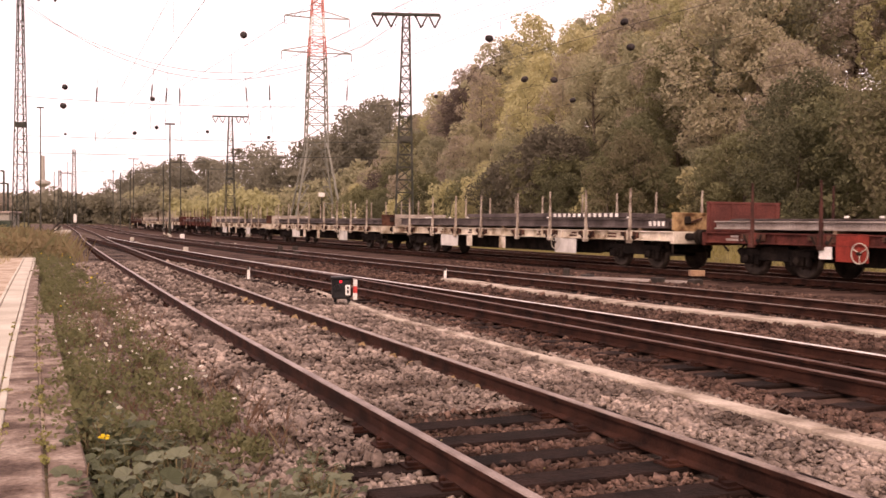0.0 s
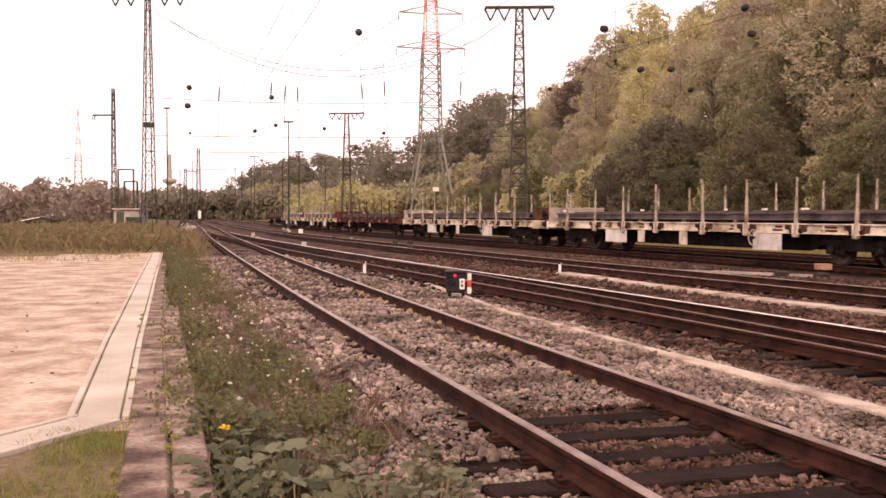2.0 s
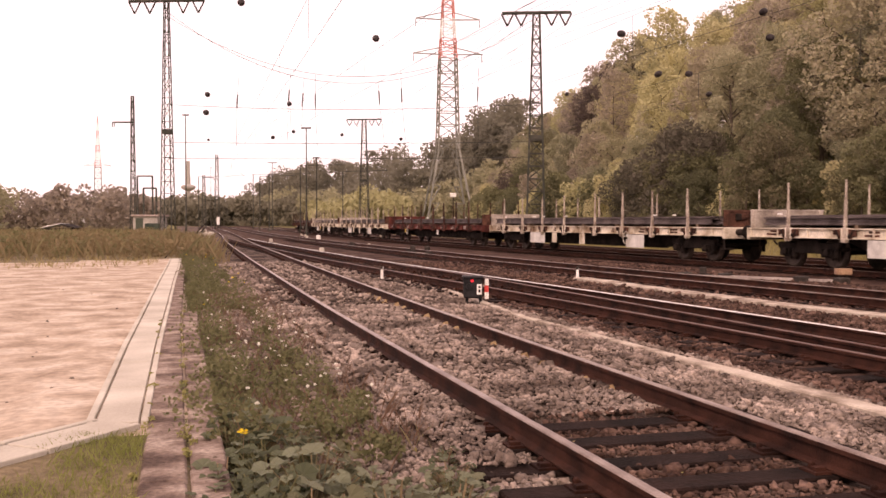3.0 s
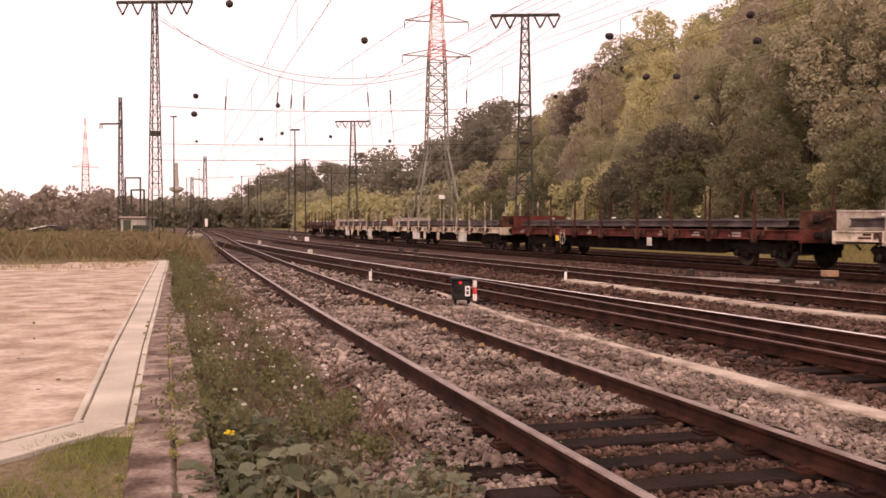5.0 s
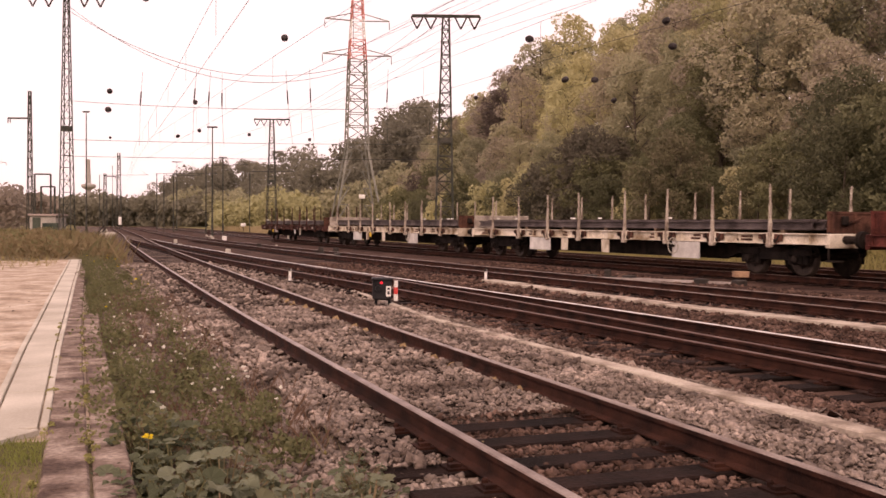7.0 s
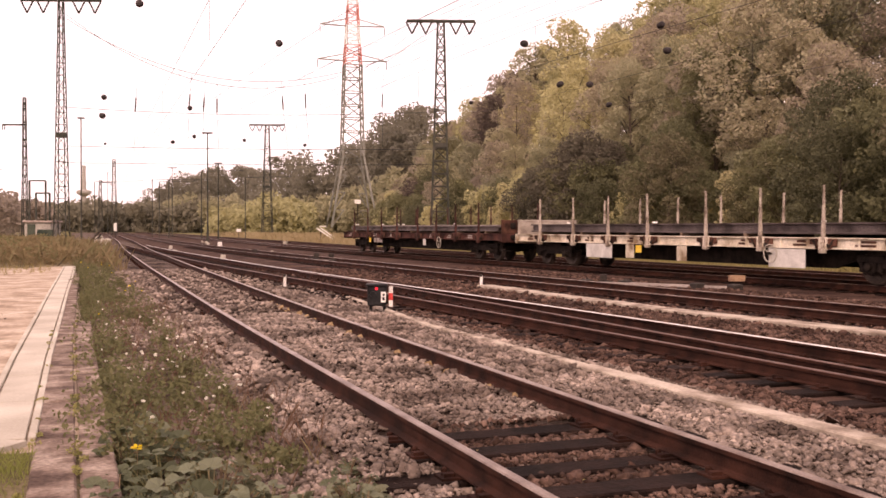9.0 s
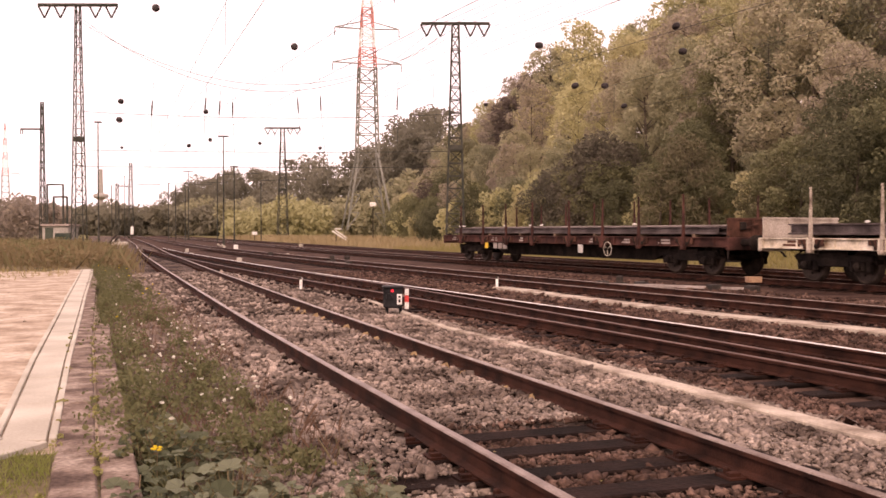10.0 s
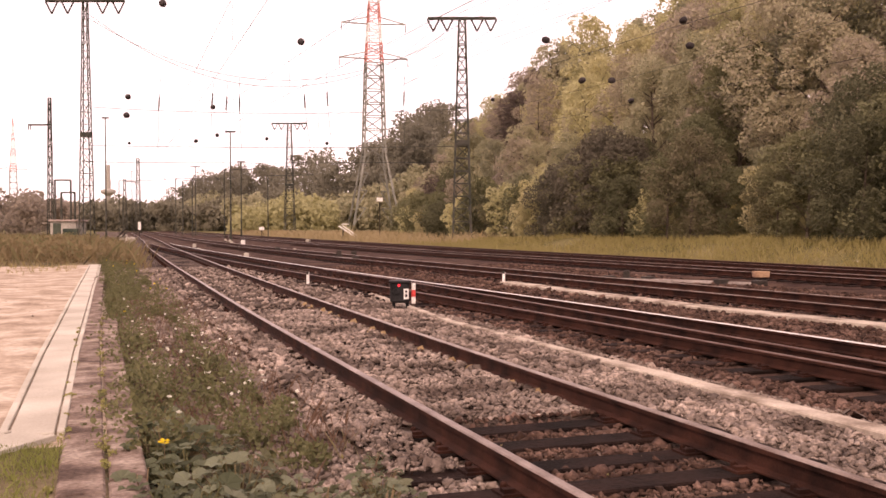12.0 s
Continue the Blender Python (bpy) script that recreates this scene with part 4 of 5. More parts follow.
def hang_things():
    spans = []
    for x0, z0, x1, z1, dip in ((-32.4, 20.8, 1.7, 19.8, 6.3), (-32.4, 20.4, 1.7, 19.2, 5.2), (-32.4, 12.2, 1.7, 12.0, 0.5), (-32.4, 8.7, 1.7, 8.6, 0.15), (-32.4, 7.2, 1.7, 7.2, 0.1)):
        pts = []
        for k in range(25):
            t = k / 24
            x, y = cam_xy(x0 + (x1 - x0) * t, 90)
            pts.append((x, y, z0 + (z1 - z0) * t - dip * 4 * t * (1 - t)))
        spans.append(pts)
    t = thing("cross_span", "cross-span wires slung between two lattice masts over the tracks", "wire")
    for pts in spans:
        b = Build()
        rows = [(x, y + u, z + w) for x, y, z in pts for u, w in ((-0.02, -0.02), (0.02, -0.02), (0.02, 0.02), (-0.02, 0.02))]
        b.poly(rows, [(4 * k + i, 4 * k + (i + 1) % 4, 4 * k + 4 + (i + 1) % 4, 4 * k + 4 + i) for k in range(len(pts) - 1) for i in range(4)], M["wire"])
        part("span_wire", b, t)
    for px in (283, 377, 402, 425, 540, 580, 715):
        cx = (px - 784) / 1750 * 90
        x, y = cam_xy(cx, 90)
        t = thing("hanging_insulator", "long dark insulator string hanging from the cross-span", "insulator", at=pose(x, y, 12.7 + random.uniform(-0.3, 0.3), 0, random.uniform(-5, 5), 0), group="insulators in the wires")
        part("string", INSUL_LONG, t)
        b = Build()
        b.beam((0, 0, 0.6), (0, 0, 2.4), 0.03, M["wire"])
        b.beam((0, 0, -0.6), (0.2, 0, -4.2), 0.03, M["wire"])
        part("hanger", b, t)
    # feeders from mast to mast
    def c3(px, pz, h):
        x, y = cam_xy(px, pz)
        return x, y, h
    for off in (-2.6, -1.3, 1.3, 2.6):
        a, b_, c = c3(1.72 + off, 90, 19.1), (34.0 + off, 2.0, 20.5), c3(-27.9 + off, 180, 18.9)
        def sagged(p, q, s):
            return [tuple(p[i] + (q[i] - p[i]) * k / 16 - (s * 4 * k / 16 * (1 - k / 16) if i == 2 else 0) for i in range(3)) for k in range(17)]
        tube("feeder_wire", "thin feeder wire slung from mast to mast", [sagged(a, b_, 1.2), sagged(a, c, 1.2)], 0.016, M["wire"])
    for off, h in ((-7.4, 36), (7.4, 36), (-7, 43.5), (7, 43.5)):
        p, q = c3(-15 + off, 215, h), c3(30 + off, 66, h - 11)
        tube("power_line", "thin high-voltage conductor leading away from the pylon", [[tuple(p[i] + (q[i] - p[i]) * k / 12 for i in range(3)) for k in range(13)]], 0.03, M["wire"])
    for px, pz, w, h in ((-24.0, 120, 5, 8.2), (-36, 150, 9, 8.6), (-50, 165, 8, 9.0), (-20, 130, 6, 8.0), (-33, 135, 5, 7.6)):
        t = thing("cantilever", "thin registration arm carrying overhead wire", "bracket", at=mast_at(px, pz, h), group="overhead wires")
        b = Build()
        b.beam((-w / 2, 0, 0), (w / 2, 0, 0.12), 0.07, M["wire"])
        b.beam((w / 2, 0, 0.12), (w / 2 - 1.2, 0, 0.8), 0.05, M["wire"])
        part("arm", b, t)
        c = Build()
        c.beam((-w / 2, 0, 0), (-w / 2, 0, -h), 0.12, M["steel_mast"])
        part("post", c, t)


hang_things()


def gantry(at, w, h, label):
    t = thing("signal_gantry", label, "gantry", at=at)
    b = Build()
    b.beam((0, 0, -0.2), (0, 0, h), 0.2, M["steel_mast"])
    b.beam((w, 0, -0.2), (w, 0, h), 0.2, M["steel_mast"])
    b.beam((0, 0, h), (w, 0, h), 0.2, M["steel_mast"])
    part("frame", b, t)
    return t


gantry(mast_at(-49.0, 125), 2.0, 7.4, "plain dark steel portal frame behind the field")
gantry(mast_at(-45.5, 118), 1.6, 5.6, "low dark steel portal frame behind the field")


def radio_tower(at):
    t = thing("radio_tower", "distant grey concrete tower with a round platform", "tower", at=at)
    b = Build()
    b.lathe([(4.5, 0), (3.2, 30), (3.2, 78), (2.6, 80), (2.4, 100)], M["wall_grey"], n=14)
    part("shaft", b, t)
    c = Build()
    c.lathe([(3.4, 56), (10, 60), (10.5, 62), (10, 64), (3.4, 66)], M["wall_grey"], n=18)
    part("platform", c, t)


radio_tower(mast_at(-480, 1420, -10))


# ---- trackside things ----
def dwarf_signal(at):
    t = thing("dwarf_signal", "black shunting signal box with a red light on short legs", "railway signal", at=at)
    b = Build()
    b.box(-0.19, 0.16, -0.14, 0.14, 0.12, 0.50, M["black"], 0.03)
    b.box(-0.21, 0.18, -0.17, 0.15, 0.48, 0.525, M["black"], 0.012)
    part("housing", b, t)
    for x in (-0.12, 0.12):
        c = Build()
        c.beam((x * 1.1, 0, -0.05), (x, 0, 0.14), 0.06, M["black"])
        c.box(x - 0.05, x + 0.05, -0.06, 0.06, -0.08, -0.03, M["black"])
        part("leg", c, t)
    d = Build()
    d.lathe([(0.024, -0.152), (0.028, -0.14)], M["lens_red"], (-0.03, 0, 0.44), "y", 14)
    part("lens", d, t, "lit red signal lens")
    h = Build()
    h.lathe([(0.052, -0.20), (0.056, -0.14)], M["black"], (-0.09, 0, 0.34), "y", 12)
    part("hood", h, t)
    e = Build()
    e.box(0.055, 0.145, -0.158, -0.145, 0.19, 0.38, M["paint_white"], 0.003)
    part("plate", e, t, "small white number plate with dark bars")
    f = Build()
    f.box(0.08, 0.12, -0.163, -0.159, 0.31, 0.35, M["black"])
    f.box(0.08, 0.12, -0.163, -0.159, 0.23, 0.285, M["black"])
    part("bars", f, t)
    for k in range(3):
        g = Build()
        g.box(0.20, 0.275, -0.03, -0.01, 0.10 + 0.125 * k, 0.222 + 0.125 * k, M["paint_red" if k == 1 else "paint_white"], 0.003)
        part("stripe", g, t, "red stripe" if k == 1 else "white stripe")


dwarf_signal(mast_at(-0.78, 18.1, -0.2, 4))


def marker_peg(px, pz, h=0.26, m="paint_white"):
    t = thing("marker_peg", "short white marker peg with a dark cap in the ballast", "marker post", at=mast_at(px, pz, -0.22), group="marker pegs")
    b = Build()
    b.box(-0.035, 0.035, -0.03, 0.03, 0, h, M[m], 0.008)
    part("post", b, t)
    c = Build()
    c.box(-0.042, 0.025, -0.04, 0.04, h - 0.07, h + 0.01, M["steel_dark"], 0.008)
    part("cap", c, t)


marker_peg(-3.5, 25.6, 0.36)
marker_peg(1.62, 26.4, 0.34)


def switch_lantern(px, pz, s=1.0, dark=False):
    t = thing("switch_lantern", "small white point lantern on a dark base between the tracks" if not dark else "small dark point motor box between the tracks", "switch lantern", at=mast_at(px, pz, -0.22, random.uniform(-20, 20)), group="point lanterns")
    b = Build()
    b.box(-0.2 * s, 0.2 * s, -0.15 * s, 0.15 * s, 0, 0.16 * s, M["steel_dark"], 0.02)
    part("base", b, t)
    c = Build()
    m = M["steel_dark"] if dark else M["concrete"]
    c.box(-0.13 * s, 0.13 * s, -0.1 * s, 0.1 * s, 0.16 * s, 0.44 * s, m, 0.03 * s)
    c.beam((0.13 * s, 0, 0.12), (0.5 * s, 0, 0.06), 0.05, m)
    part("lantern", c, t)


for _a in ((-8.75, 44, 0.85), (-16.6, 66, 0.9), (-18.0, 84, 0.8), (-20.5, 95, 0.7), (-9, 60, 0.5), (-22, 100, 0.7)):
    switch_lantern(*_a)
for _a in ((-9.2, 55, 0.9, True), (-5.0, 47.5, 0.9, True), (-4.2, 46.5, 0.9, True), (5.1, 27.5, 0.7, True)):
    switch_lantern(*_a)


def point_rod(px0, pz0, px1, pz1):
    (x0, y0), (x1, y1) = cam_xy(px0, pz0), cam_xy(px1, pz1)
    b = Build()
    b.beam((x0, y0, -0.14), (x1, y1, -0.14), 0.09, M["load_grey"], 0.07)
    b.box(x0 - 0.15, x0 + 0.15, y0 - 0.15, y0 + 0.15, -0.22, -0.05, M["steel_dark"], 0.02)
    b.box(x1 - 0.15, x1 + 0.15, y1 - 0.15, y1 + 0.15, -0.22, -0.05, M["steel_dark"], 0.02)
    thing("point_rod", "pale grey rod between dark crank boxes in the ballast", "point rodding", b=b, group="point rods")


point_rod(-5.0, 46.6, -4.0, 45.0)
point_rod(4.6, 27.4, 7.2, 25.6)
point_rod(5.6, 27.0, 8.0, 25.0)


def junction_box(px, pz):
    t = thing("junction_box", "weathered orange-brown cable junction box on short legs", "junction box", at=mast_at(px, pz, -0.2))
    b = Build()
    b.box(-0.20, 0.20, -0.12, 0.12, 0.14, 0.29, M["paint_orange"], 0.015)
    part("box", b, t)
    c = Build()
    c.box(-0.21, 0.21, -0.13, 0.13, 0.285, 0.305, M["paint_orange"], 0.008)
    part("lid", c, t)
    for x in (-0.1, 0.1):
        d = Build()
        d.box(x - 0.025, x + 0.025, -0.03, 0.03, -0.03, 0.14, M["steel_dark"])
        part("leg", d, t)


junction_box(8.55, 26.6)


def verge_stones():
    r = random.Random(3)
    for px, py, w in ((1312, 462, 0.5), (1372, 461, 0.45), (1391, 465, 0.3), (1426, 466, 0.35), (1528, 474, 0.7), (545, 428, 0.4)):
        z = 1750 * 1.5 / (py - 401.5)
        b = Build()
        b.box(-w / 2, w / 2, -0.18, 0.18, -0.1, 0.26, M["concrete"], 0.03)
        thing("marker_stone", "pale concrete marker block in the grass verge", "marker stone", at=mast_at((px - 784) / 1750 * z, z, -0.2, r.uniform(-25, 25)), b=b, group="marker stones")


verge_stones()


def small_signs():
    for px, top, base, z, w, label in ((247, 393, 413, 150, 0.45, "small white signal board on a short dark post"), (895, 402, 425, 84, 0.95, "small white notice board on a post at the slope's foot"), (463, 402, 420, 140, 0.7, "small whitish cabinet beside the far tracks"), (430, 425, 440, 80, 0.35, "low white post beside the far tracks"), (672, 350, 412, 110, 0.7, "small lamp with a white globe on a thin post")):
        t = thing("sign_post", label, "sign", at=mast_at((px - 784) / 1750 * z, z, -0.2), group="small trackside signs")
        ht = (401.5 - top) / 1750 * z + 1.31 + 0.2
        b = Build()
        b.beam((0, 0, -0.2), (0, 0, ht - 0.3), 0.09, M["steel_dark"])
        part("post", b, t)
        c = Build()
        c.box(-w / 2, w / 2, -0.06, 0.06, ht - (1.2 if px == 247 else 0.45), ht, M["paint_white"], 0.03)
        part("board", c, t)


small_signs()


def hut(px, pz):
    t = thing("trackside_hut", "low pale concrete hut with a flat roof beside the mast", "hut", at=mast_at(px, pz, -0.2))
    b = Build()
    b.box(-1.2, 1.2, -1.3, 1.3, 0, 2.0, M["wall_grey"])
    part("wall", b, t)
    c = Build()
    c.box(-1.35, 1.35, -1.5, 1.5, 2.0, 2.18, M["concrete_old"], 0.03)
    part("roof", c, t)
    d = Build()
    d.box(0.1, 1.5, -1.75, -1.33, 0, 1.35, M["green_metal"], 0.04)
    part("cabinet", d, t, "dark green metal cabinet")
    e = Build()
    e.box(-0.95, -0.2, -1.33, -1.3, 0.05, 1.85, M["green_metal"], 0.01)
    part("door", e, t)


hut(-35.6, 94)


def ruined_shed(px, pz):
    t = thing("shed", "low dark shed with a pale sagging roof in the field", "shed", at=mast_at(px, pz, -0.35) @ Matrix.Diagonal((0.55, 0.6, 0.8, 1)))
    b = Build()
    b.box(-3.2, 3.2, -1.5, 1.5, 0, 1.25, M["under"])
    part("wall", b, t)
    c = Build()
    c.poly([(-3.6, -1.9, 1.15), (0.8, -1.9, 1.75), (0.8, 1.9, 1.75), (-3.6, 1.9, 1.15), (-3.6, -1.9, 1.25), (0.8, -1.9, 1.85), (0.8, 1.9, 1.85), (-3.6, 1.9, 1.25)],
           [(3, 2, 1, 0), (4, 5, 6, 7), (0, 1, 5, 4), (1, 2, 6, 5), (2, 3, 7, 6), (3, 0, 4, 7)], M["pylon_white"])
    part("roof", c, t, "pale sagging roof sheet")
    d = Build()
    d.poly([(0.8, -1.9, 1.7), (3.6, -1.9, 1.2), (3.6, 1.9, 1.2), (0.8, 1.9, 1.7), (0.8, -1.9, 1.8), (3.6, -1.9, 1.3), (3.6, 1.9, 1.3), (0.8, 1.9, 1.8)],
           [(3, 2, 1, 0), (4, 5, 6, 7), (0, 1, 5, 4), (1, 2, 6, 5), (2, 3, 7, 6), (3, 0, 4, 7)], M["under"])
    part("roof", d, t)


ruined_shed(-46.5, 98)


def rubble(px, pz):
    r = random.Random(9)
    t = thing("rubble_pile", "heap of pale broken concrete blocks beside the track", "rubble", at=mast_at(px, pz, -0.2))
    for k in range(14):
        s = r.uniform(0.25, 0.55)
        b = Build()
        b.box(-s / 2, s / 2, -s * 0.4, s * 0.4, -s * 0.3, s * 0.3, M["concrete"], s * 0.12)
        a = r.uniform(0, 6.28)
        q = r.uniform(0, 0.9)
        part("block", b, t, at=pose(q * math.cos(a), q * math.sin(a), 0.15 + 0.75 * (1 - q) * r.random(), r.uniform(-30, 30), r.uniform(-30, 30), r.uniform(0, 90)))
    b = Build()
    b.beam((-1.3, 0.3, 0), (-0.2, 0.2, 1.2), 0.14, M["steel_dark"])
    b.beam((-0.9, -0.3, 0), (0.1, -0.2, 1.0), 0.14, M["steel_dark"])
    part("buffer_bar", b, t)


rubble(-27.6, 86)


def fallen_frame(px, pz):
    t = thing("fallen_frame", "white-painted frame lying tilted in the dry grass", "frame", at=mast_at(px, pz, 0.1))
    b = Build()
    b.beam((-0.9, 0, 1.3), (0.9, 0, 0.1), 0.16, M["paint_white"])
    b.beam((-0.5, 0, 1.35), (1.1, 0, 0.25), 0.12, M["paint_white"])
    b.beam((-0.6, 0, 1.5), (0.2, 0, 1.5), 0.12, M["paint_white"])
    part("bars", b, t)
    c = Build()
    c.beam((-0.5, 0.1, -0.3), (-0.4, 0.1, 1.0), 0.12, M["steel_dark"])
    part("post", c, t)


fallen_frame(-10.9, 112)


# ---- plants near the ground ----
def blade_field(name, label, category, count, box, height, width, m, seed, lean=0.35, patch=0.0, zoff=0.0):
    """Grass: bent blades of two pieces each, thicker in patches."""
    rs = np.random.default_rng(seed)
    x, y = rs.uniform(box[0], box[1], count), rs.uniform(box[2], box[3], count)
    if name == "verge_grass":
        edge = np.array([line_x("five", float(b)) + 2.3 for b in y]) + rs.uniform(-0.2, 0.5, count)
        x, y = x[x > edge], y[x > edge]
        count = len(x)
    if patch:
        w = np.array([noise.noise(Vector((float(a) * patch, float(b) * patch, seed))) for a, b in zip(x, y)])
        keep = w + rs.uniform(-0.35, 0.35, count) > -0.05
        x, y = x[keep], y[keep]
    n = len(x)
    z = np.array([ground_z(float(a), float(b)) for a, b in zip(x, y)]) - 0.02 + zoff
    h = rs.uniform(height[0], height[1], n)
    a = rs.uniform(0, 6.28, n)
    lx, ly = rs.normal(0, lean, n) * h, rs.normal(0, lean, n) * h
    wx, wy = np.cos(a) * width / 2, np.sin(a) * width / 2
    v = np.stack([np.stack([x - wx, y - wy, z], 1), np.stack([x + wx, y + wy, z], 1),
                  np.stack([x + wx * 0.6 + lx * 0.5, y + wy * 0.6 + ly * 0.5, z + h * 0.58], 1),
                  np.stack([x + lx, y + ly, z + h * 0.95], 1)], 1).reshape(-1, 3)
    ob = new(name, soup(name, v, np.arange(len(v)).reshape(-1, 4), m))
    tagged(ob, label, category, kind="stuff")


blade_field("verge_grass", "yellow-green rough grass along the foot of the slope", "grass", 44000, (23.0, 30.0, 12, 80), (0.12, 0.5), 0.04, M["verge_blade"], 21, patch=0.35)
blade_field("dry_meadow", "straw-coloured dry grass round the masts", "grass", 26000, (24.0, 46.0, 70, 190), (0.3, 1.2), 0.10, M["dry_grass"], 22, patch=0.12)
blade_field("field_weeds", "tall brown-green weeds in the overgrown field", "grass", 14000, (-26.0, 2.0, 36.5, 80), (0.25, 1.05), 0.05, M["field_grass"], 23, patch=0.25)
blade_field("field_weeds", "dark green leafy weeds in the overgrown field", "grass", 7000, (-24.0, 1.6, 38, 85), (0.3, 1.1), 0.09, M["weed_leaf"], 24, patch=0.2)
blade_field("yard_grass", "short mossy green grass at the yard corner", "grass", 34000, (-2.6, -0.2, 3.0, 6.4), (0.02, 0.085), 0.007, M["moss"], 25, patch=1.6)
blade_field("yard_grass", "sparse dry grass along the edge of the yard", "grass", 2500, (-14.0, -0.6, 30, 38), (0.05, 0.25), 0.03, M["dry_grass"], 26, patch=0.4)
blade_field("strip_weeds", "thin dry stems among the weeds beside the track", "weeds", 2400, (0.2, 1.6, 6.0, 38), (0.06, 0.24), 0.004, M["weed_leaf"], 27, patch=0.9)
blade_field("strip_weeds", "red-brown withered stems standing among the weeds", "weeds", 5200, (0.25, 1.75, 5.6, 20), (0.05, 0.26), 0.006, M["dry_stem"], 29, lean=0.25, patch=1.1)


def weed_strip():
    """Small-leaved weeds crowding the strip between edging and track."""
    rs = np.random.default_rng(28)
    clumps = []
    for _ in range(430):
        y = 6.0 + 33 * rs.random() ** 1.5
        x = (0.14 if y < 13 else 0.24) + (1.05 if y > 10 else 1.3) * rs.random() ** 1.5
        if noise.noise(Vector((x * 0.9, y * 0.5, 4))) + rs.uniform(-0.3, 0.45) < -0.12:
            continue
        h = rs.uniform(0.05, 0.36) * (1.15 - 0.45 * (x - 0.28) / 1.35)
        clumps.append((x, y, -0.2 + h * 0.6, h * 0.62))
    v, f = leaf_cloud(rs, clumps, 330, 0.019, 1.0, 1.0)
    ob = new("strip_weeds", soup("strip_weeds", v, f, M["weed_leaf"]))
    tagged(ob, "small-leaved green and brown weeds beside the track", "weeds", kind="stuff")
    for name, label, m, count, y0, y1, s in (("white_flowers", "scattered small white flower heads among the weeds", "petal", 70, 6.5, 16, 0.013), ("yellow_flowers", "small yellow flower heads among the weeds", "petal_yellow", 14, 15, 37, 0.016)):
        heads = []
        for _ in range(count):
            x, y = rs.uniform(0.3, 1.5), rs.uniform(y0, y1)
            heads.append((x, y, -0.2 + rs.uniform(0.15, 0.4), s))
        w, g = leaf_cloud(rs, [(a, b, c, 0.3 * d / 0.3) for a, b, c, d in heads], 20, s, 1.0, 0.4)
        tagged(new(name, soup(name, w, g, M[m])), label, "flowers", kind="stuff")


weed_strip()


def field_brush():
    """Rounded brown-green brush in the overgrown field."""
    rs = np.random.default_rng(41)
    for name, label, m, count in (("field_brush", "rounded brown brush in the overgrown field", "field_grass", 330), ("field_brush", "low green brush in the overgrown field", "weed_leaf", 160)):
        clumps = []
        for _ in range(count):
            y = 38 + 42 * rs.random() ** 1.2
            x = 1.2 - 22 * rs.random()
            h = rs.uniform(0.35, 0.75) * (0.7 if x > -0.5 else 1.0)
            clumps.append((x, y, h * 0.55, h * rs.uniform(0.7, 1.1)))
        v, f = leaf_cloud(rs, clumps, 170, 0.075, 1.0, 0.8)
        tagged(new(name, soup(name, v, f, M[m])), label, "brush", kind="stuff")


field_brush()


def yard_litter():
    """Grit on the sandy yard, tufts in the edging's joint and pale fallen leaves on the ballast."""
    rs = np.random.default_rng(52)
    n = 170
    tv, tf = stone_template(3)
    s = rs.uniform(0.008, 0.03, n)
    y = 7.2 + 28 * rs.random(n) ** 1.3
    x = -0.65 - 9 * rs.random(n) * (y / 36 + 0.1)
    z = np.array([ground_z(float(a), float(b)) for a, b in zip(x, y)]) + s * 0.1
    v, f = scatter(tv, tf, np.stack([x, y, z], 1), np.stack([s * 1.3, s, s * 0.5], 1), rs.uniform(0, 6.28, n))
    tagged(new("yard_grit", soup("yard_grit", v, f, M["stone"])), "scattered grit and small stones on the sandy yard", "grit", kind="stuff")
    clumps = [(0.055 + rs.normal(0, 0.012) + (0.0 if q < 12 else (q - 12) * 0.011), q, 0.01, rs.uniform(0.02, 0.05)) for q in rs.uniform(4.2, 16, 22)]
    clumps += [(-0.2 + rs.normal(0, 0.02), q, 0.005, rs.uniform(0.02, 0.045)) for q in rs.uniform(4.0, 14, 14)]
    v, f = leaf_cloud(rs, clumps, 110, 0.011, 1.0, 0.7)
    tagged(new("joint_moss", soup("joint_moss", v, f, M["moss"])), "mossy tufts growing in the joints of the edging", "moss", kind="stuff")
    bits = [(rs.uniform(1.0, 4.6), q, -0.155, 0.3) for q in rs.uniform(4.5, 16, 60)]
    v, f = leaf_cloud(rs, bits, 5, 0.016, 1.0, 0.04)
    tagged(new("fallen_leaves", soup("fallen_leaves", v, f, M["dry_grass"])), "pale fallen leaves scattered on the ballast", "leaves", kind="stuff")


yard_litter()


def lobed_leaf(s):
    """A cupped, lobed leaf blade as points and faces, its stalk at the origin."""
    rim = []
    for k in range(11):
        a = -2.6 + 5.2 * k / 10
        r = s * (0.62 + 0.38 * math.cos(a * 0.5)) * (1.0 if k % 2 else 0.84)
        rim.append((math.sin(a) * r * 0.85, s * 0.35 + math.cos(a) * r * 0.75, 0.16 * s * abs(math.sin(a)) - 0.10 * s * (k % 2)))
    return [(0, s * 0.3, -0.05 * s)] + rim, [(0, k + 1, k + 2) for k in range(10)]


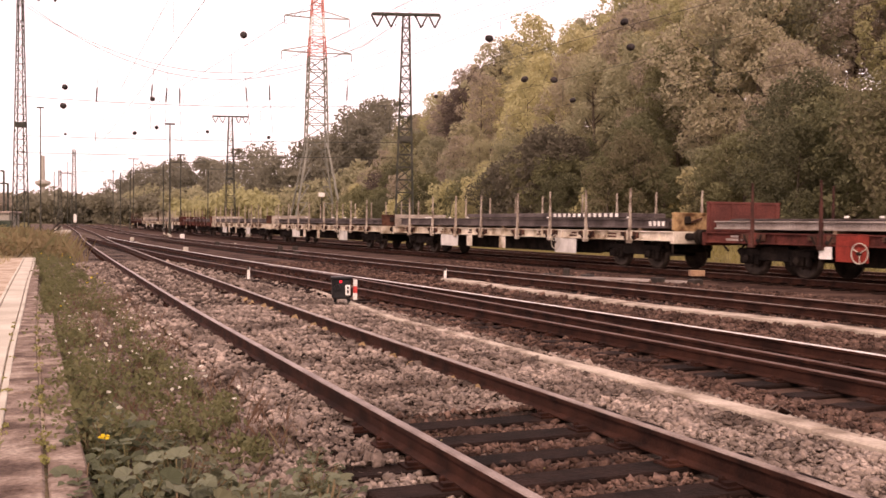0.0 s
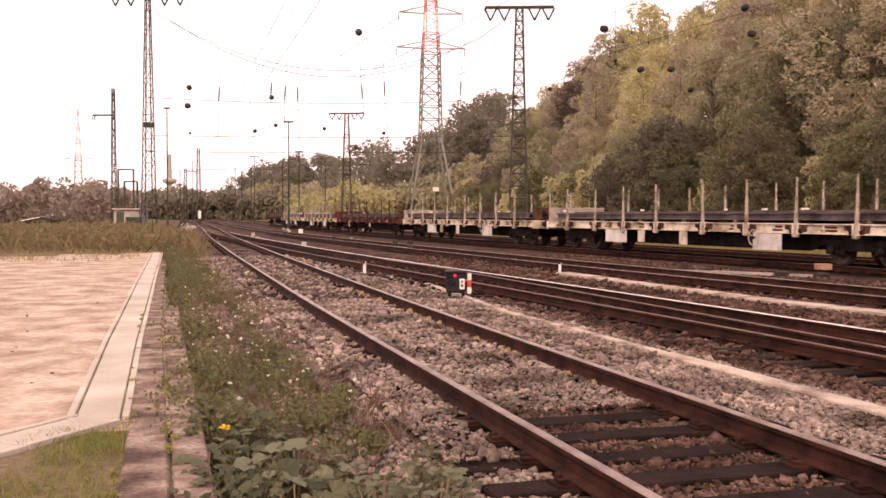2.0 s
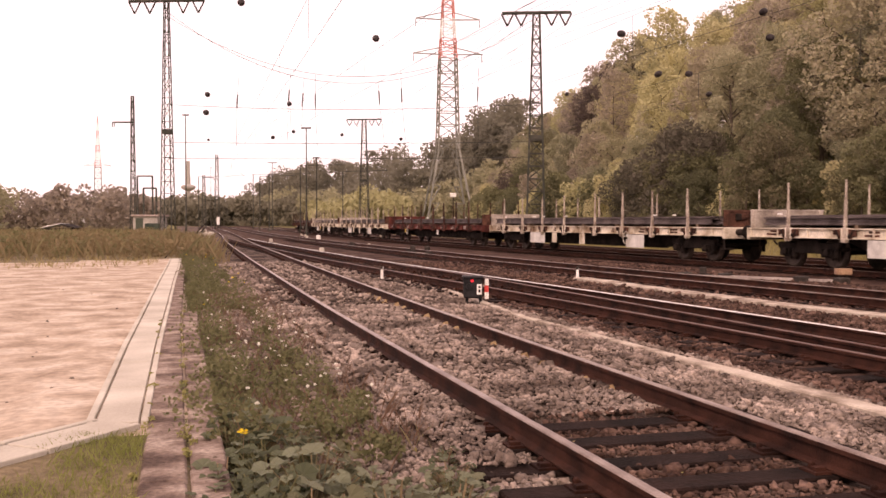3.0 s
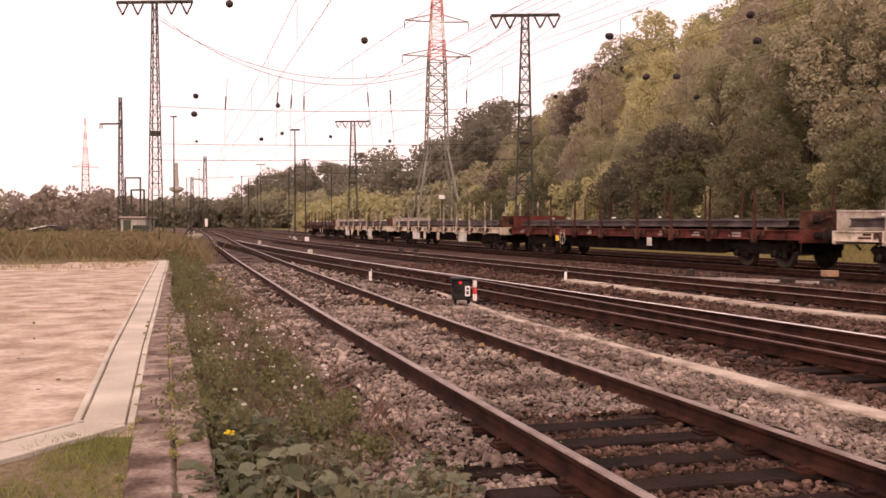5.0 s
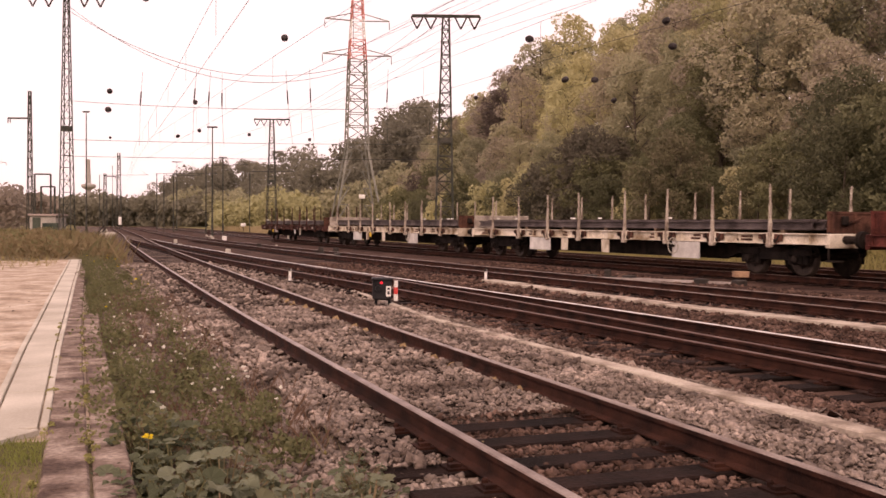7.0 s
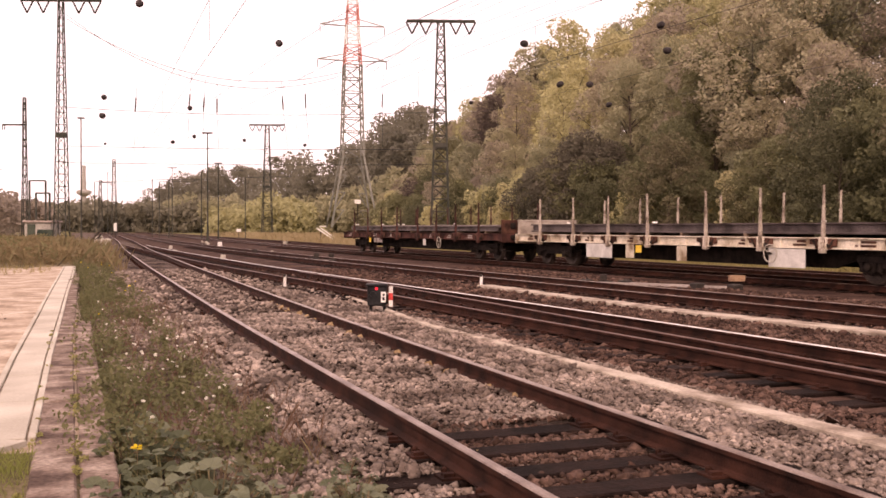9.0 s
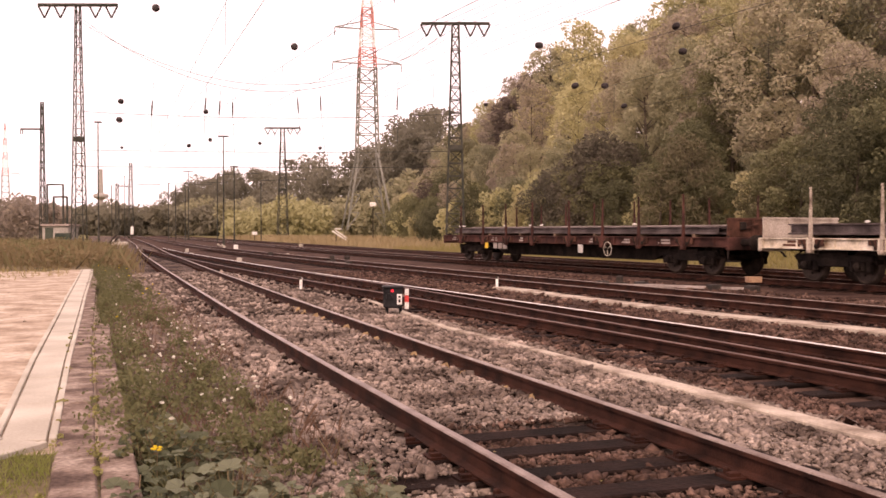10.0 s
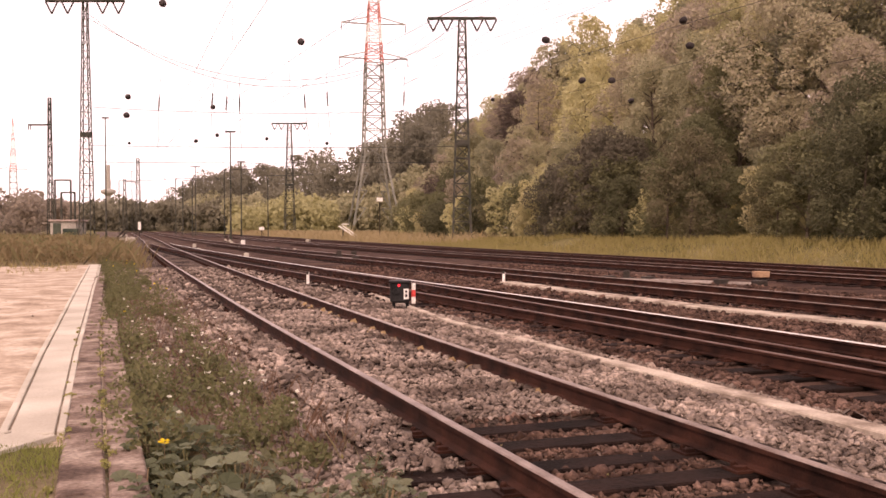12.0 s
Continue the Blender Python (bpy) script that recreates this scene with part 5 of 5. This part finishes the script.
def leafy_weed(seed, leaves, spread, height):
    """Stem mesh and leaf mesh of one broad-leaved weed."""
    r = random.Random(seed)
    b, l = Build(), Build()
    for k in range(leaves):
        a, q = r.uniform(0, 6.28), spread * math.sqrt(r.random())
        z = height * (0.35 + 0.65 * r.random()) * (1.1 - 0.5 * q / spread)
        tip = Vector((math.cos(a) * q, math.sin(a) * q, z))
        b.beam((tip.x * 0.25, tip.y * 0.25, 0), tip, 0.007, M["weed_leaf"], sides=3)
        s = r.choice((0.035, 0.05, 0.06, 0.075, 0.1))
        pts, faces = lobed_leaf(s)
        m = Matrix.Translation(tip) @ Euler((r.uniform(-0.8, 0.5), r.uniform(-0.6, 0.6), a - 1.57 + r.uniform(-0.7, 0.7))).to_matrix().to_4x4()
        l.poly([m @ Vector(p) for p in pts], faces, M["broad_leaf"])
    return b.data("stem"), l.data("leaves")


WEEDS = [leafy_weed(60 + k, 52, 0.30, 0.34) for k in range(4)]
_r = random.Random(77)
for _k, (_x, _y, _s) in enumerate(((0.42, 4.9, 1.0), (0.7, 5.2, 1.0), (0.95, 5.0, 0.7), (0.5, 5.6, 1.0), (0.8, 5.7, 0.75), (0.22, 5.3, 0.8), (0.45, 6.3, 1.0), (0.7, 6.3, 0.7), (0.4, 6.95, 0.9), (0.3, 6.1, 0.8), (1.42, 5.05, 0.6), (1.5, 5.35, 0.55), (0.6, 4.5, 1.0), (1.0, 4.5, 0.9), (1.3, 4.6, 0.8), (0.2, 4.8, 0.8), (0.35, 7.6, 0.7), (1.62, 5.9, 0.35))):
    _w = thing("broadleaf_weed", "grey-green broad-leaved weed growing beside the edging", "weed", at=pose(_x, _y, -0.2, 0, 0, _r.uniform(0, 360)), group="broad-leaved weeds")
    _w.scale = (_s, _s, _s)
    tagged(part("stem", WEEDS[_k % 4][0], _w), kind="stuff")
    tagged(part("leaves", WEEDS[_k % 4][1], _w), kind="stuff")
_b = Build()
for _k in range(7):
    _a = _k * 0.9
    _b.lathe([(0.004, 0.0), (0.018, 0.004), (0.012, 0.014)], M["petal_yellow"], (0.02 * math.cos(_a) * (1 + _k % 3), 0.02 * math.sin(_a) * (1 + _k % 2), 0.012 * (_k % 3)), n=6)
_b.beam((0, 0, -0.3), (0, 0, 0.0), 0.006, M["weed_leaf"], sides=3)
thing("yellow_flower", "bright yellow flower cluster among the broad leaves", "flower", at=pose(0.36, 5.7, 0.10) @ Matrix.Scale(0.7, 4), b=_b)


def rail_lumps():
    """Ochre wedges standing in for the fastenings at the inner foot of the far rail."""
    t = thing("rail_wedges", "ochre wedges standing in for rail fastenings at the rail foot", "stones", kind="stuff")
    r = random.Random(8)
    b = Build()
    y = 7.9
    while y < 20:
        x = line_x("one", y) + 0.7535 - 0.11
        s = r.uniform(0.04, 0.095)
        b.poly([(x - s * 0.9, y - s, -0.17), (x + 0.05, y - s, -0.17), (x + 0.05, y + s, -0.17), (x - s * 0.9, y + s * 0.7, -0.17), (x + 0.03, y - s * 0.3, -0.17 + s * 1.3), (x - s * 0.3, y + s * 0.2, -0.17 + s)],
               [(0, 1, 4), (1, 2, 4), (2, 3, 5, 4), (3, 0, 5), (0, 4, 5)], M["ochre"])
        y += 0.545 * r.choice((1, 1, 2))
    part("wedges", b, t)


rail_lumps()


# ---- the freight train ----
WAGON = 21.47


def bogie_frame():
    b = Build()
    for s in (-1, 1):
        x = s * 0.98
        b.box(x - 0.06, x + 0.06, -0.55, 0.55, 0.42, 0.66, M["under"], 0.02)
        for e in (-1, 1):
            b.box(x - 0.07, x + 0.07, e * 0.9 - 0.42, e * 0.9 + 0.42, 0.55, 0.74, M["under"], 0.03)
            b.box(x - 0.09, x + 0.09, e * 0.9 - 0.16, e * 0.9 + 0.16, 0.32, 0.58, M["under"], 0.03)
            b.lathe([(0.10, 0.0), (0.10, 0.08 * s), (0.05, 0.10 * s)], M["under"], (x + 0.09 * s, e * 0.9, 0.46), "x", 10)
            for q in (-0.27, 0.27):
                b.lathe([(0.075, 0.32), (0.085, 0.4), (0.075, 0.48), (0.085, 0.56)], M["under"], (x, e * 0.9 + q, 0), n=8)
        b.box(x - 0.05, x + 0.05, -0.5, 0.5, 0.62, 0.82, M["under"], 0.03)
    b.box(-1.0, 1.0, -0.22, 0.22, 0.5, 0.84, M["under"], 0.03)
    b.box(-0.95, 0.95, 1.26, 1.36, 0.5, 0.62, M["under"], 0.02)
    b.box(-0.95, 0.95, -1.36, -1.26, 0.5, 0.62, M["under"], 0.02)
    return b.data("bogie_frame")


def wheelset_mesh():
    b = Build()
    b.lathe([(0.07, -1.02), (0.07, 1.02)], M["under"], (0, 0, 0), "x", 10)
    for s in (-1, 1):
        b.lathe([(0.12, s * 0.66), (0.40, s * 0.68), (0.49, s * 0.68), (0.485, s * 0.715), (0.46, s * 0.73), (0.455, s * 0.815), (0.40, s * 0.82), (0.38, s * 0.78), (0.14, s * 0.76), (0.13, s * 0.86)], M["tread"], (0, 0, 0), "x", 24)
        for k in range(6):
            a = k * math.pi / 3
            b.box(s * 0.783 - 0.004, s * 0.783 + 0.004, 0.24 * math.cos(a) - 0.03, 0.24 * math.cos(a) + 0.03, 0.24 * math.sin(a) - 0.03, 0.24 * math.sin(a) + 0.03, M["under"])
    return b.data("wheelset", True)


def stake_mesh(m):
    b = Build()
    b.box(-0.045, 0.045, -0.042, 0.042, 0.86, 1.5, m, 0.01)
    b.box(-0.034, 0.034, -0.034, 0.034, 1.5, 1.95, m, 0.008)
    b.box(-0.026, 0.026, -0.026, 0.026, 1.95, 2.4, m, 0.008)
    b.box(-0.065, 0.085, -0.085, 0.085, 0.76, 0.88, m, 0.02)
    b.box(-0.02, 0.035, -0.028, 0.028, 2.4, 2.46, m, 0.01)
    return b.data("stake")


def pocket_mesh(m):
    b = Build()
    b.box(-0.03, 0.05, -0.14, -0.07, 0.84, 1.16, m, 0.01)
    b.box(-0.03, 0.05, 0.07, 0.14, 0.84, 1.16, m, 0.01)
    b.box(-0.02, 0.035, 0.28, 0.44, 0.93, 1.12, M["wagon_rust"], 0.02)
    b.box(-0.02, 0.035, -0.46, -0.3, 0.98, 1.12, M["wagon_rust"], 0.02)
    b.box(-0.025, 0.03, -0.28, 0.28, 0.87, 1.13, M["wagon_rust"], 0.01)
    b.box(-0.01, 0.06, 0.12, 0.22, 0.9, 1.0, M["under"], 0.02)
    b.beam((0.03, 0.34, 1.1), (0.03, 0.2, 0.9), 0.04, M["under"])
    b.beam((0.03, -0.34, 1.1), (0.03, -0.2, 0.9), 0.04, M["under"])
    return b.data("stake_pocket")


BOGIE, WHEELS = bogie_frame(), wheelset_mesh()
TRAIN = []
SPINS = []


def handwheel_mesh():
    b = Build()
    n, r = 20, 0.24
    ring = [(math.cos(2 * math.pi * i / n) * r, math.sin(2 * math.pi * i / n) * r) for i in range(n)]
    for i in range(n):
        (y0, z0), (y1, z1) = ring[i], ring[(i + 1) % n]
        b.beam((0, y0, z0), (0, y1, z1), 0.022, M["concrete"])
    for k in range(3):
        a = k * 2.094 + 0.5
        b.beam((0, 0, 0), (0, math.cos(a) * r, math.sin(a) * r), 0.022, M["concrete"])
    b.lathe([(0.04, -0.08), (0.04, 0.03)], M["under"], (0, 0, 0), "x", 8)
    return b.data("handwheel")


HANDWHEEL = handwheel_mesh()
STAKES = {k: (stake_mesh(M["stake_pale" if k == "wagon_white" else "wagon_dark"]), pocket_mesh(M[k])) for k in ("wagon_white", "wagon_red", "wagon_dark")}
STAKE_Y = (-8.15, -5.82, -3.62, -1.4, 1.4, 3.62, 5.82, 8.15)


def flat_wagon(paint, index):
    """A long bogie flat wagon with swivelling stakes; its origin is on the rail head at mid length."""
    words = {"wagon_white": "dirty cream-white stake wagon with dark bogies", "wagon_red": "red-brown stake wagon with dark bogies", "wagon_dark": "dark rust-brown stake wagon at the train's end"}[paint]
    t = thing("stake_wagon", words, "railway wagon", group="wagons of the freight train")
    p, h = M[paint], WAGON / 2 - 0.62
    for s in (-1, 1):
        b = Build()
        b.box(s * 1.38 - 0.05, s * 1.38 + 0.05, -h, h, 0.86, 0.895, p, 0.008)
        b.box(s * 1.35 - 0.02, s * 1.35 + 0.02, -h, h, 0.89, 1.12, p)
        b.box(s * 1.38 - 0.05, s * 1.38 + 0.05, -h, h, 1.115, 1.15, p, 0.008)
        k = -h + 0.6
        while k < h:
            b.box(s * 1.39 - 0.025, s * 1.39 + 0.025, k - 0.02, k + 0.02, 0.89, 1.12, p)
            k += 1.3
        part("side_beam", b, t)
    b = Build()
    b.box(-1.33, 1.33, -h + 0.02, h - 0.02, 1.09, 1.135, M["timber"])
    part("deck", b, t)
    f = Build()
    for x in (-0.55, 0.55):
        prof = [(-h + 0.3, 0.8), (-6.6, 0.75), (-5.4, 0.36), (5.4, 0.36), (6.6, 0.75), (h - 0.3, 0.8), (h - 0.3, 1.09), (-h + 0.3, 1.09)]
        f.poly([(x - 0.06, y, z) for y, z in prof] + [(x + 0.06, y, z) for y, z in prof],
               [tuple(range(7, -1, -1)), tuple(range(8, 16))] + [(i, (i + 1) % 8, 8 + (i + 1) % 8, 8 + i) for i in range(8)], M["under"])
    for y in np.arange(-5.0, 5.1, 1.25):
        f.box(-1.3, 1.3, y - 0.05, y + 0.05, 0.8, 1.09, M["under"])
    f.box(-0.5, 0.5, -1.2, 0.6, 0.45, 0.8, M["under"], 0.05)
    f.lathe([(0.2, -0.6), (0.22, -0.5), (0.22, 0.5), (0.2, 0.6)], M["under"], (0.95, 2.2, 0.66), "y", 12)
    part("underframe", f, t)
    for e in (-1, 1):
        g = Build()
        g.box(-1.4, 1.4, e * h - 0.08, e * h + 0.08, 0.78, 1.15, p, 0.02)
        part("end_beam", g, t)
        for s in (-1, 1):
            q = Build()
            q.lathe([(0.11, e * (h + 0.06)), (0.10, e * (h + 0.34)), (0.07, e * (h + 0.36)), (0.07, e * (h + 0.55)), (0.22, e * (h + 0.56)), (0.225, e * (h + 0.6)), (0.16, e * (h + 0.62))], M["under"], (s * 0.875, 0, 1.0), "y", 14)
            part("buffer", q, t)
        c = Build()
        c.beam((0, e * h, 0.98), (0, e * (h + 0.55), 0.86), 0.09, M["under"])
        c.beam((0.35, e * h, 0.95), (0.3, e * (h + 0.5), 0.6), 0.05, M["under"], sides=6)
        part("coupling", c, t)
        if index < 7 or e < 0:
            # folding end walls: rusty at the front, pale or red at the rear
            top = 2.0 if (index == 0 and e > 0) else 1.7
            face = M["rust_ochre" if index == 1 else "wagon_rust"] if e < 0 else M["bright_brown" if index == 0 else "wagon_red" if index == 4 else "end_wall_pale"]
            d = Build()
            d.box(-1.34, 1.34, e * (h - 0.06) - 0.03, e * (h - 0.06) + 0.03, 1.15, top, face, 0.012)
            for x in (-1.2, -0.45, 0.45, 1.2):
                d.box(x - 0.05, x + 0.05, e * (h - 0.06) - 0.06, e * (h - 0.06) + 0.06, 1.15, top - 0.04, face, 0.01)
            d.box(-1.34, 1.34, e * (h - 0.06) - 0.05, e * (h - 0.06) + 0.05, top - 0.06, top + 0.01, face, 0.01)
            part("end_wall", d, t)
            if e < 0:
                k = Build()
                k.box(-0.95, -0.72, -h - 0.06, -h + 0.02, 1.36, 1.6, M["under"], 0.03)
                k.beam((-0.72, -h - 0.03, 1.42), (-0.3, -h - 0.03, 1.55), 0.05, M["wagon_rust"])
                k.beam((-1.37, -h - 0.02, 0.5), (-1.37, -h - 0.02, 1.2), 0.04, M["under"])
                k.box(-1.38, -1.0, -h - 0.14, -h + 0.1, 0.44, 0.48, M["under"])
                part("latch_gear", k, t, "rusty latch and shunter's step")
        w = part("bogie", BOGIE, t, at=pose(0, e * (h - 2.3), 0))
        for a in (-0.9, 0.9):
            ws = part("wheelset", WHEELS, w, at=pose(0, a, 0.46))
            SPINS.append((ws, a))
    stake, pocket = STAKES[paint]
    for y in STAKE_Y:
        for s in (-1, 1):
            part("stake", stake, t, at=pose(s * 1.44, y, 0, random.uniform(-0.8, 0.8), random.uniform(-0.8, 0.8), 0 if s > 0 else 180))
            part("stake_pocket", pocket, t, at=pose(s * 1.41, y, 0, 0, 0, 0 if s > 0 else 180))
    # plates on the near side beam
    for y0, y1, z0, z1, m in ((3.45, 5.0, 0.38, 0.85, "plate_grey"), (2.2, 2.65, 0.42, 0.85, "wagon_white"), (-0.46, 0.0, 0.40, 0.85, "wagon_white"), (-5.2, -3.9, 0.36, 0.85, "plate_grey"), (-2.3, -1.98, 0.55, 0.85, "plate_grey")):
        if (paint != "wagon_white") != (y0 == -2.3):
            continue
        b = Build()
        b.box(-1.41, -1.385, y0, y1, z0, z1, M[m], 0.006)
        part("plate", b, t, "whitish rectangular side plate")
    if index in (4, 6, 7):
        b = Build()
        y = {4: 5.15, 6: 1.8, 7: 5.4}[index]
        b.box(-1.405, -1.385, y, y + 0.3, 0.6, 0.84, M["paint_yellow"], 0.004)
        part("plate", b, t, "small yellow plate")
    if index == 7:
        for k in range(3):
            b = Build()
            b.box(-1.405, -1.385, 3.65 + 0.45 * k, 4.0 + 0.45 * k, 0.6, 0.84, M["load_grey"], 0.004)
            part("plate", b, t, "small worn white plate")
    # worn lettering panels as plain bars
    for k, (y, w) in enumerate(((-7.4, 0.7), (-5.2, 0.5), (-3.0, 0.35), (2.2, 0.45), (4.6, 0.6), (8.6, 0.7))):
        b = Build()
        for q in range(2):
            b.box(-1.376, -1.369, y, y + w * (0.9 - 0.25 * q), 0.93 + 0.09 * q, 0.99 + 0.09 * q, M["load_grey" if paint != "wagon_white" else "wagon_rust"])
        part("lettering", b, t, "faded lettering panel")
    part("handwheel", HANDWHEEL, t, "white-painted brake handwheel", at=pose(-1.47, 4.66 if index in (0, 4) else -4.02, 0.72))
    TRAIN.append((t, index))
    return t


def steel_load(index):
    """Long rolled steel sections lying on timbers, lashed between the stakes."""
    r = random.Random(40 + index)
    t = thing("steel_load", "bundles of long dark rolled steel sections lying on timbers", "steel load", group="loads of the freight train")
    for y in np.arange(-8.4, 8.5, 2.8):
        b = Build()
        b.box(-1.25, 1.25, y - 0.06, y + 0.06, 1.135, 1.24, M["timber"], 0.008)
        part("bearer", b, t)
    x = -1.24
    while x < 1.1:
        w = r.uniform(0.16, 0.26)
        y0, y1 = -9.7 + r.uniform(-0.2, 0.9), 9.7 - r.uniform(-0.2, 1.0)
        h = r.uniform(0.2, 0.3)
        b = Build()
        m = M["load_steel"] if r.random() < 0.75 else M["load_grey"]
        prof = [(0, 0), (w, 0), (w, 0.035), (w * 0.6, 0.05), (w * 0.6, h - 0.05), (w, h - 0.035), (w, h), (0, h), (0, h - 0.035), (w * 0.4, h - 0.05), (w * 0.4, 0.05), (0, 0.035)]
        n = len(prof)
        b.poly([(x + u, y, 1.24 + z) for y in (y0, y1) for u, z in prof], [(i, (i + 1) % n, n + (i + 1) % n, n + i) for i in range(n)] + [tuple(range(n - 1, -1, -1)), tuple(range(n, 2 * n))], m)
        part("steel_section", b, t)
        x += w + 0.02
    for k in range(6):
        b = Build()
        y, w = r.uniform(-9, 9), r.uniform(0.06, 0.14)
        b.box(-1.25, -1.24 + w, y, y + 0.10, 1.535, 1.59, M["paint_white"], 0.01)
        part("tag", b, t, "small white tag")
    TRAIN.append((t, index))
    return t


PAINTS = ["wagon_red", "wagon_white", "wagon_white", "wagon_white", "wagon_red", "wagon_white", "wagon_white", "wagon_dark"]
for _i, _p in enumerate(PAINTS):
    flat_wagon(_p, _i)
    steel_load(_i)


def extra_loads():
    """What lies on top of the first wagons' loads."""
    t = thing("beam_stack", "dark steel beams with white painted marks in a row", "steel load", group="loads of the freight train")
    for k, (y0, y1) in enumerate(((-7.3, 3.0), (-7.0, 2.4), (-6.8, 2.8), (-7.2, 2.2))):
        b = Build()
        x = -1.2 + 0.5 * k
        b.box(x, x + 0.44, y0, y1, 1.56, 1.71, M["load_steel"], 0.012)
        part("steel_beam", b, t)
    for k in range(13):
        b = Build()
        y = -7.25 + k * 0.3
        b.box(-1.206, -1.196, y, y + 0.16, 1.575, 1.695, M["paint_white"])
        part("mark", b, t, "white painted mark")
    for k in range(4):
        b = Build()
        y = -9.6 + k * 0.2
        b.box(-1.262, -1.252, y, y + 0.12, 1.3, 1.45, M["paint_white"])
        part("mark", b, t, "white painted mark")
    TRAIN.append((t, 1))
    k = [o for o, i in TRAIN if i == 0 and o.name.startswith("stake_wagon")][0]
    b = Build()
    b.box(-1.43, -1.405, 4.45, 5.4, 0.5, 1.16, M["bright_red"], 0.008)
    part("plate", b, k, "bright red side plate")
    b = Build()
    b.box(-1.44, -1.432, 5.5, 5.9, 0.55, 0.85, M["paint_white"], 0.004)
    part("plate", b, k, "white side plate")


extra_loads()


# ---- what moves ----
REAR, SPEED = 173.06, 12.85


def train_pose(index, t):
    """Pose of a wagon at t seconds, with its bogies on the curve of the track."""
    y = REAR - SPEED * t - 0.0003 * t ** 3 - WAGON * (7 - index) - WAGON / 2 + 0.62
    ya, yb = y - 7.8, y + 7.8
    ya, yb = max(ya, -180.0), max(yb, -170.0)
    xa, xb = track_four(ya), track_four(yb)
    return pose((xa + xb) / 2, (ya + yb) / 2, 0, 0, 0, -math.degrees(math.atan2(xb - xa, yb - ya)))


def track_four(y):
    if y < -60:
        return LINES["four"][0][1] - (y + 60) * 0.053
    return line_x("four", y)


def motions():
    times = [0.5 * k for k in range(25)]
    for ob, index in TRAIN:
        walk(ob, [(t, train_pose(index, t)) for t in times])
    for ws, a in SPINS:
        rate = math.degrees(SPEED / 0.46)
        walk(ws, [(k / 30, pose(0, a, 0.46, rate * k / 30, 0, 0)) for k in range(361)])


motions()
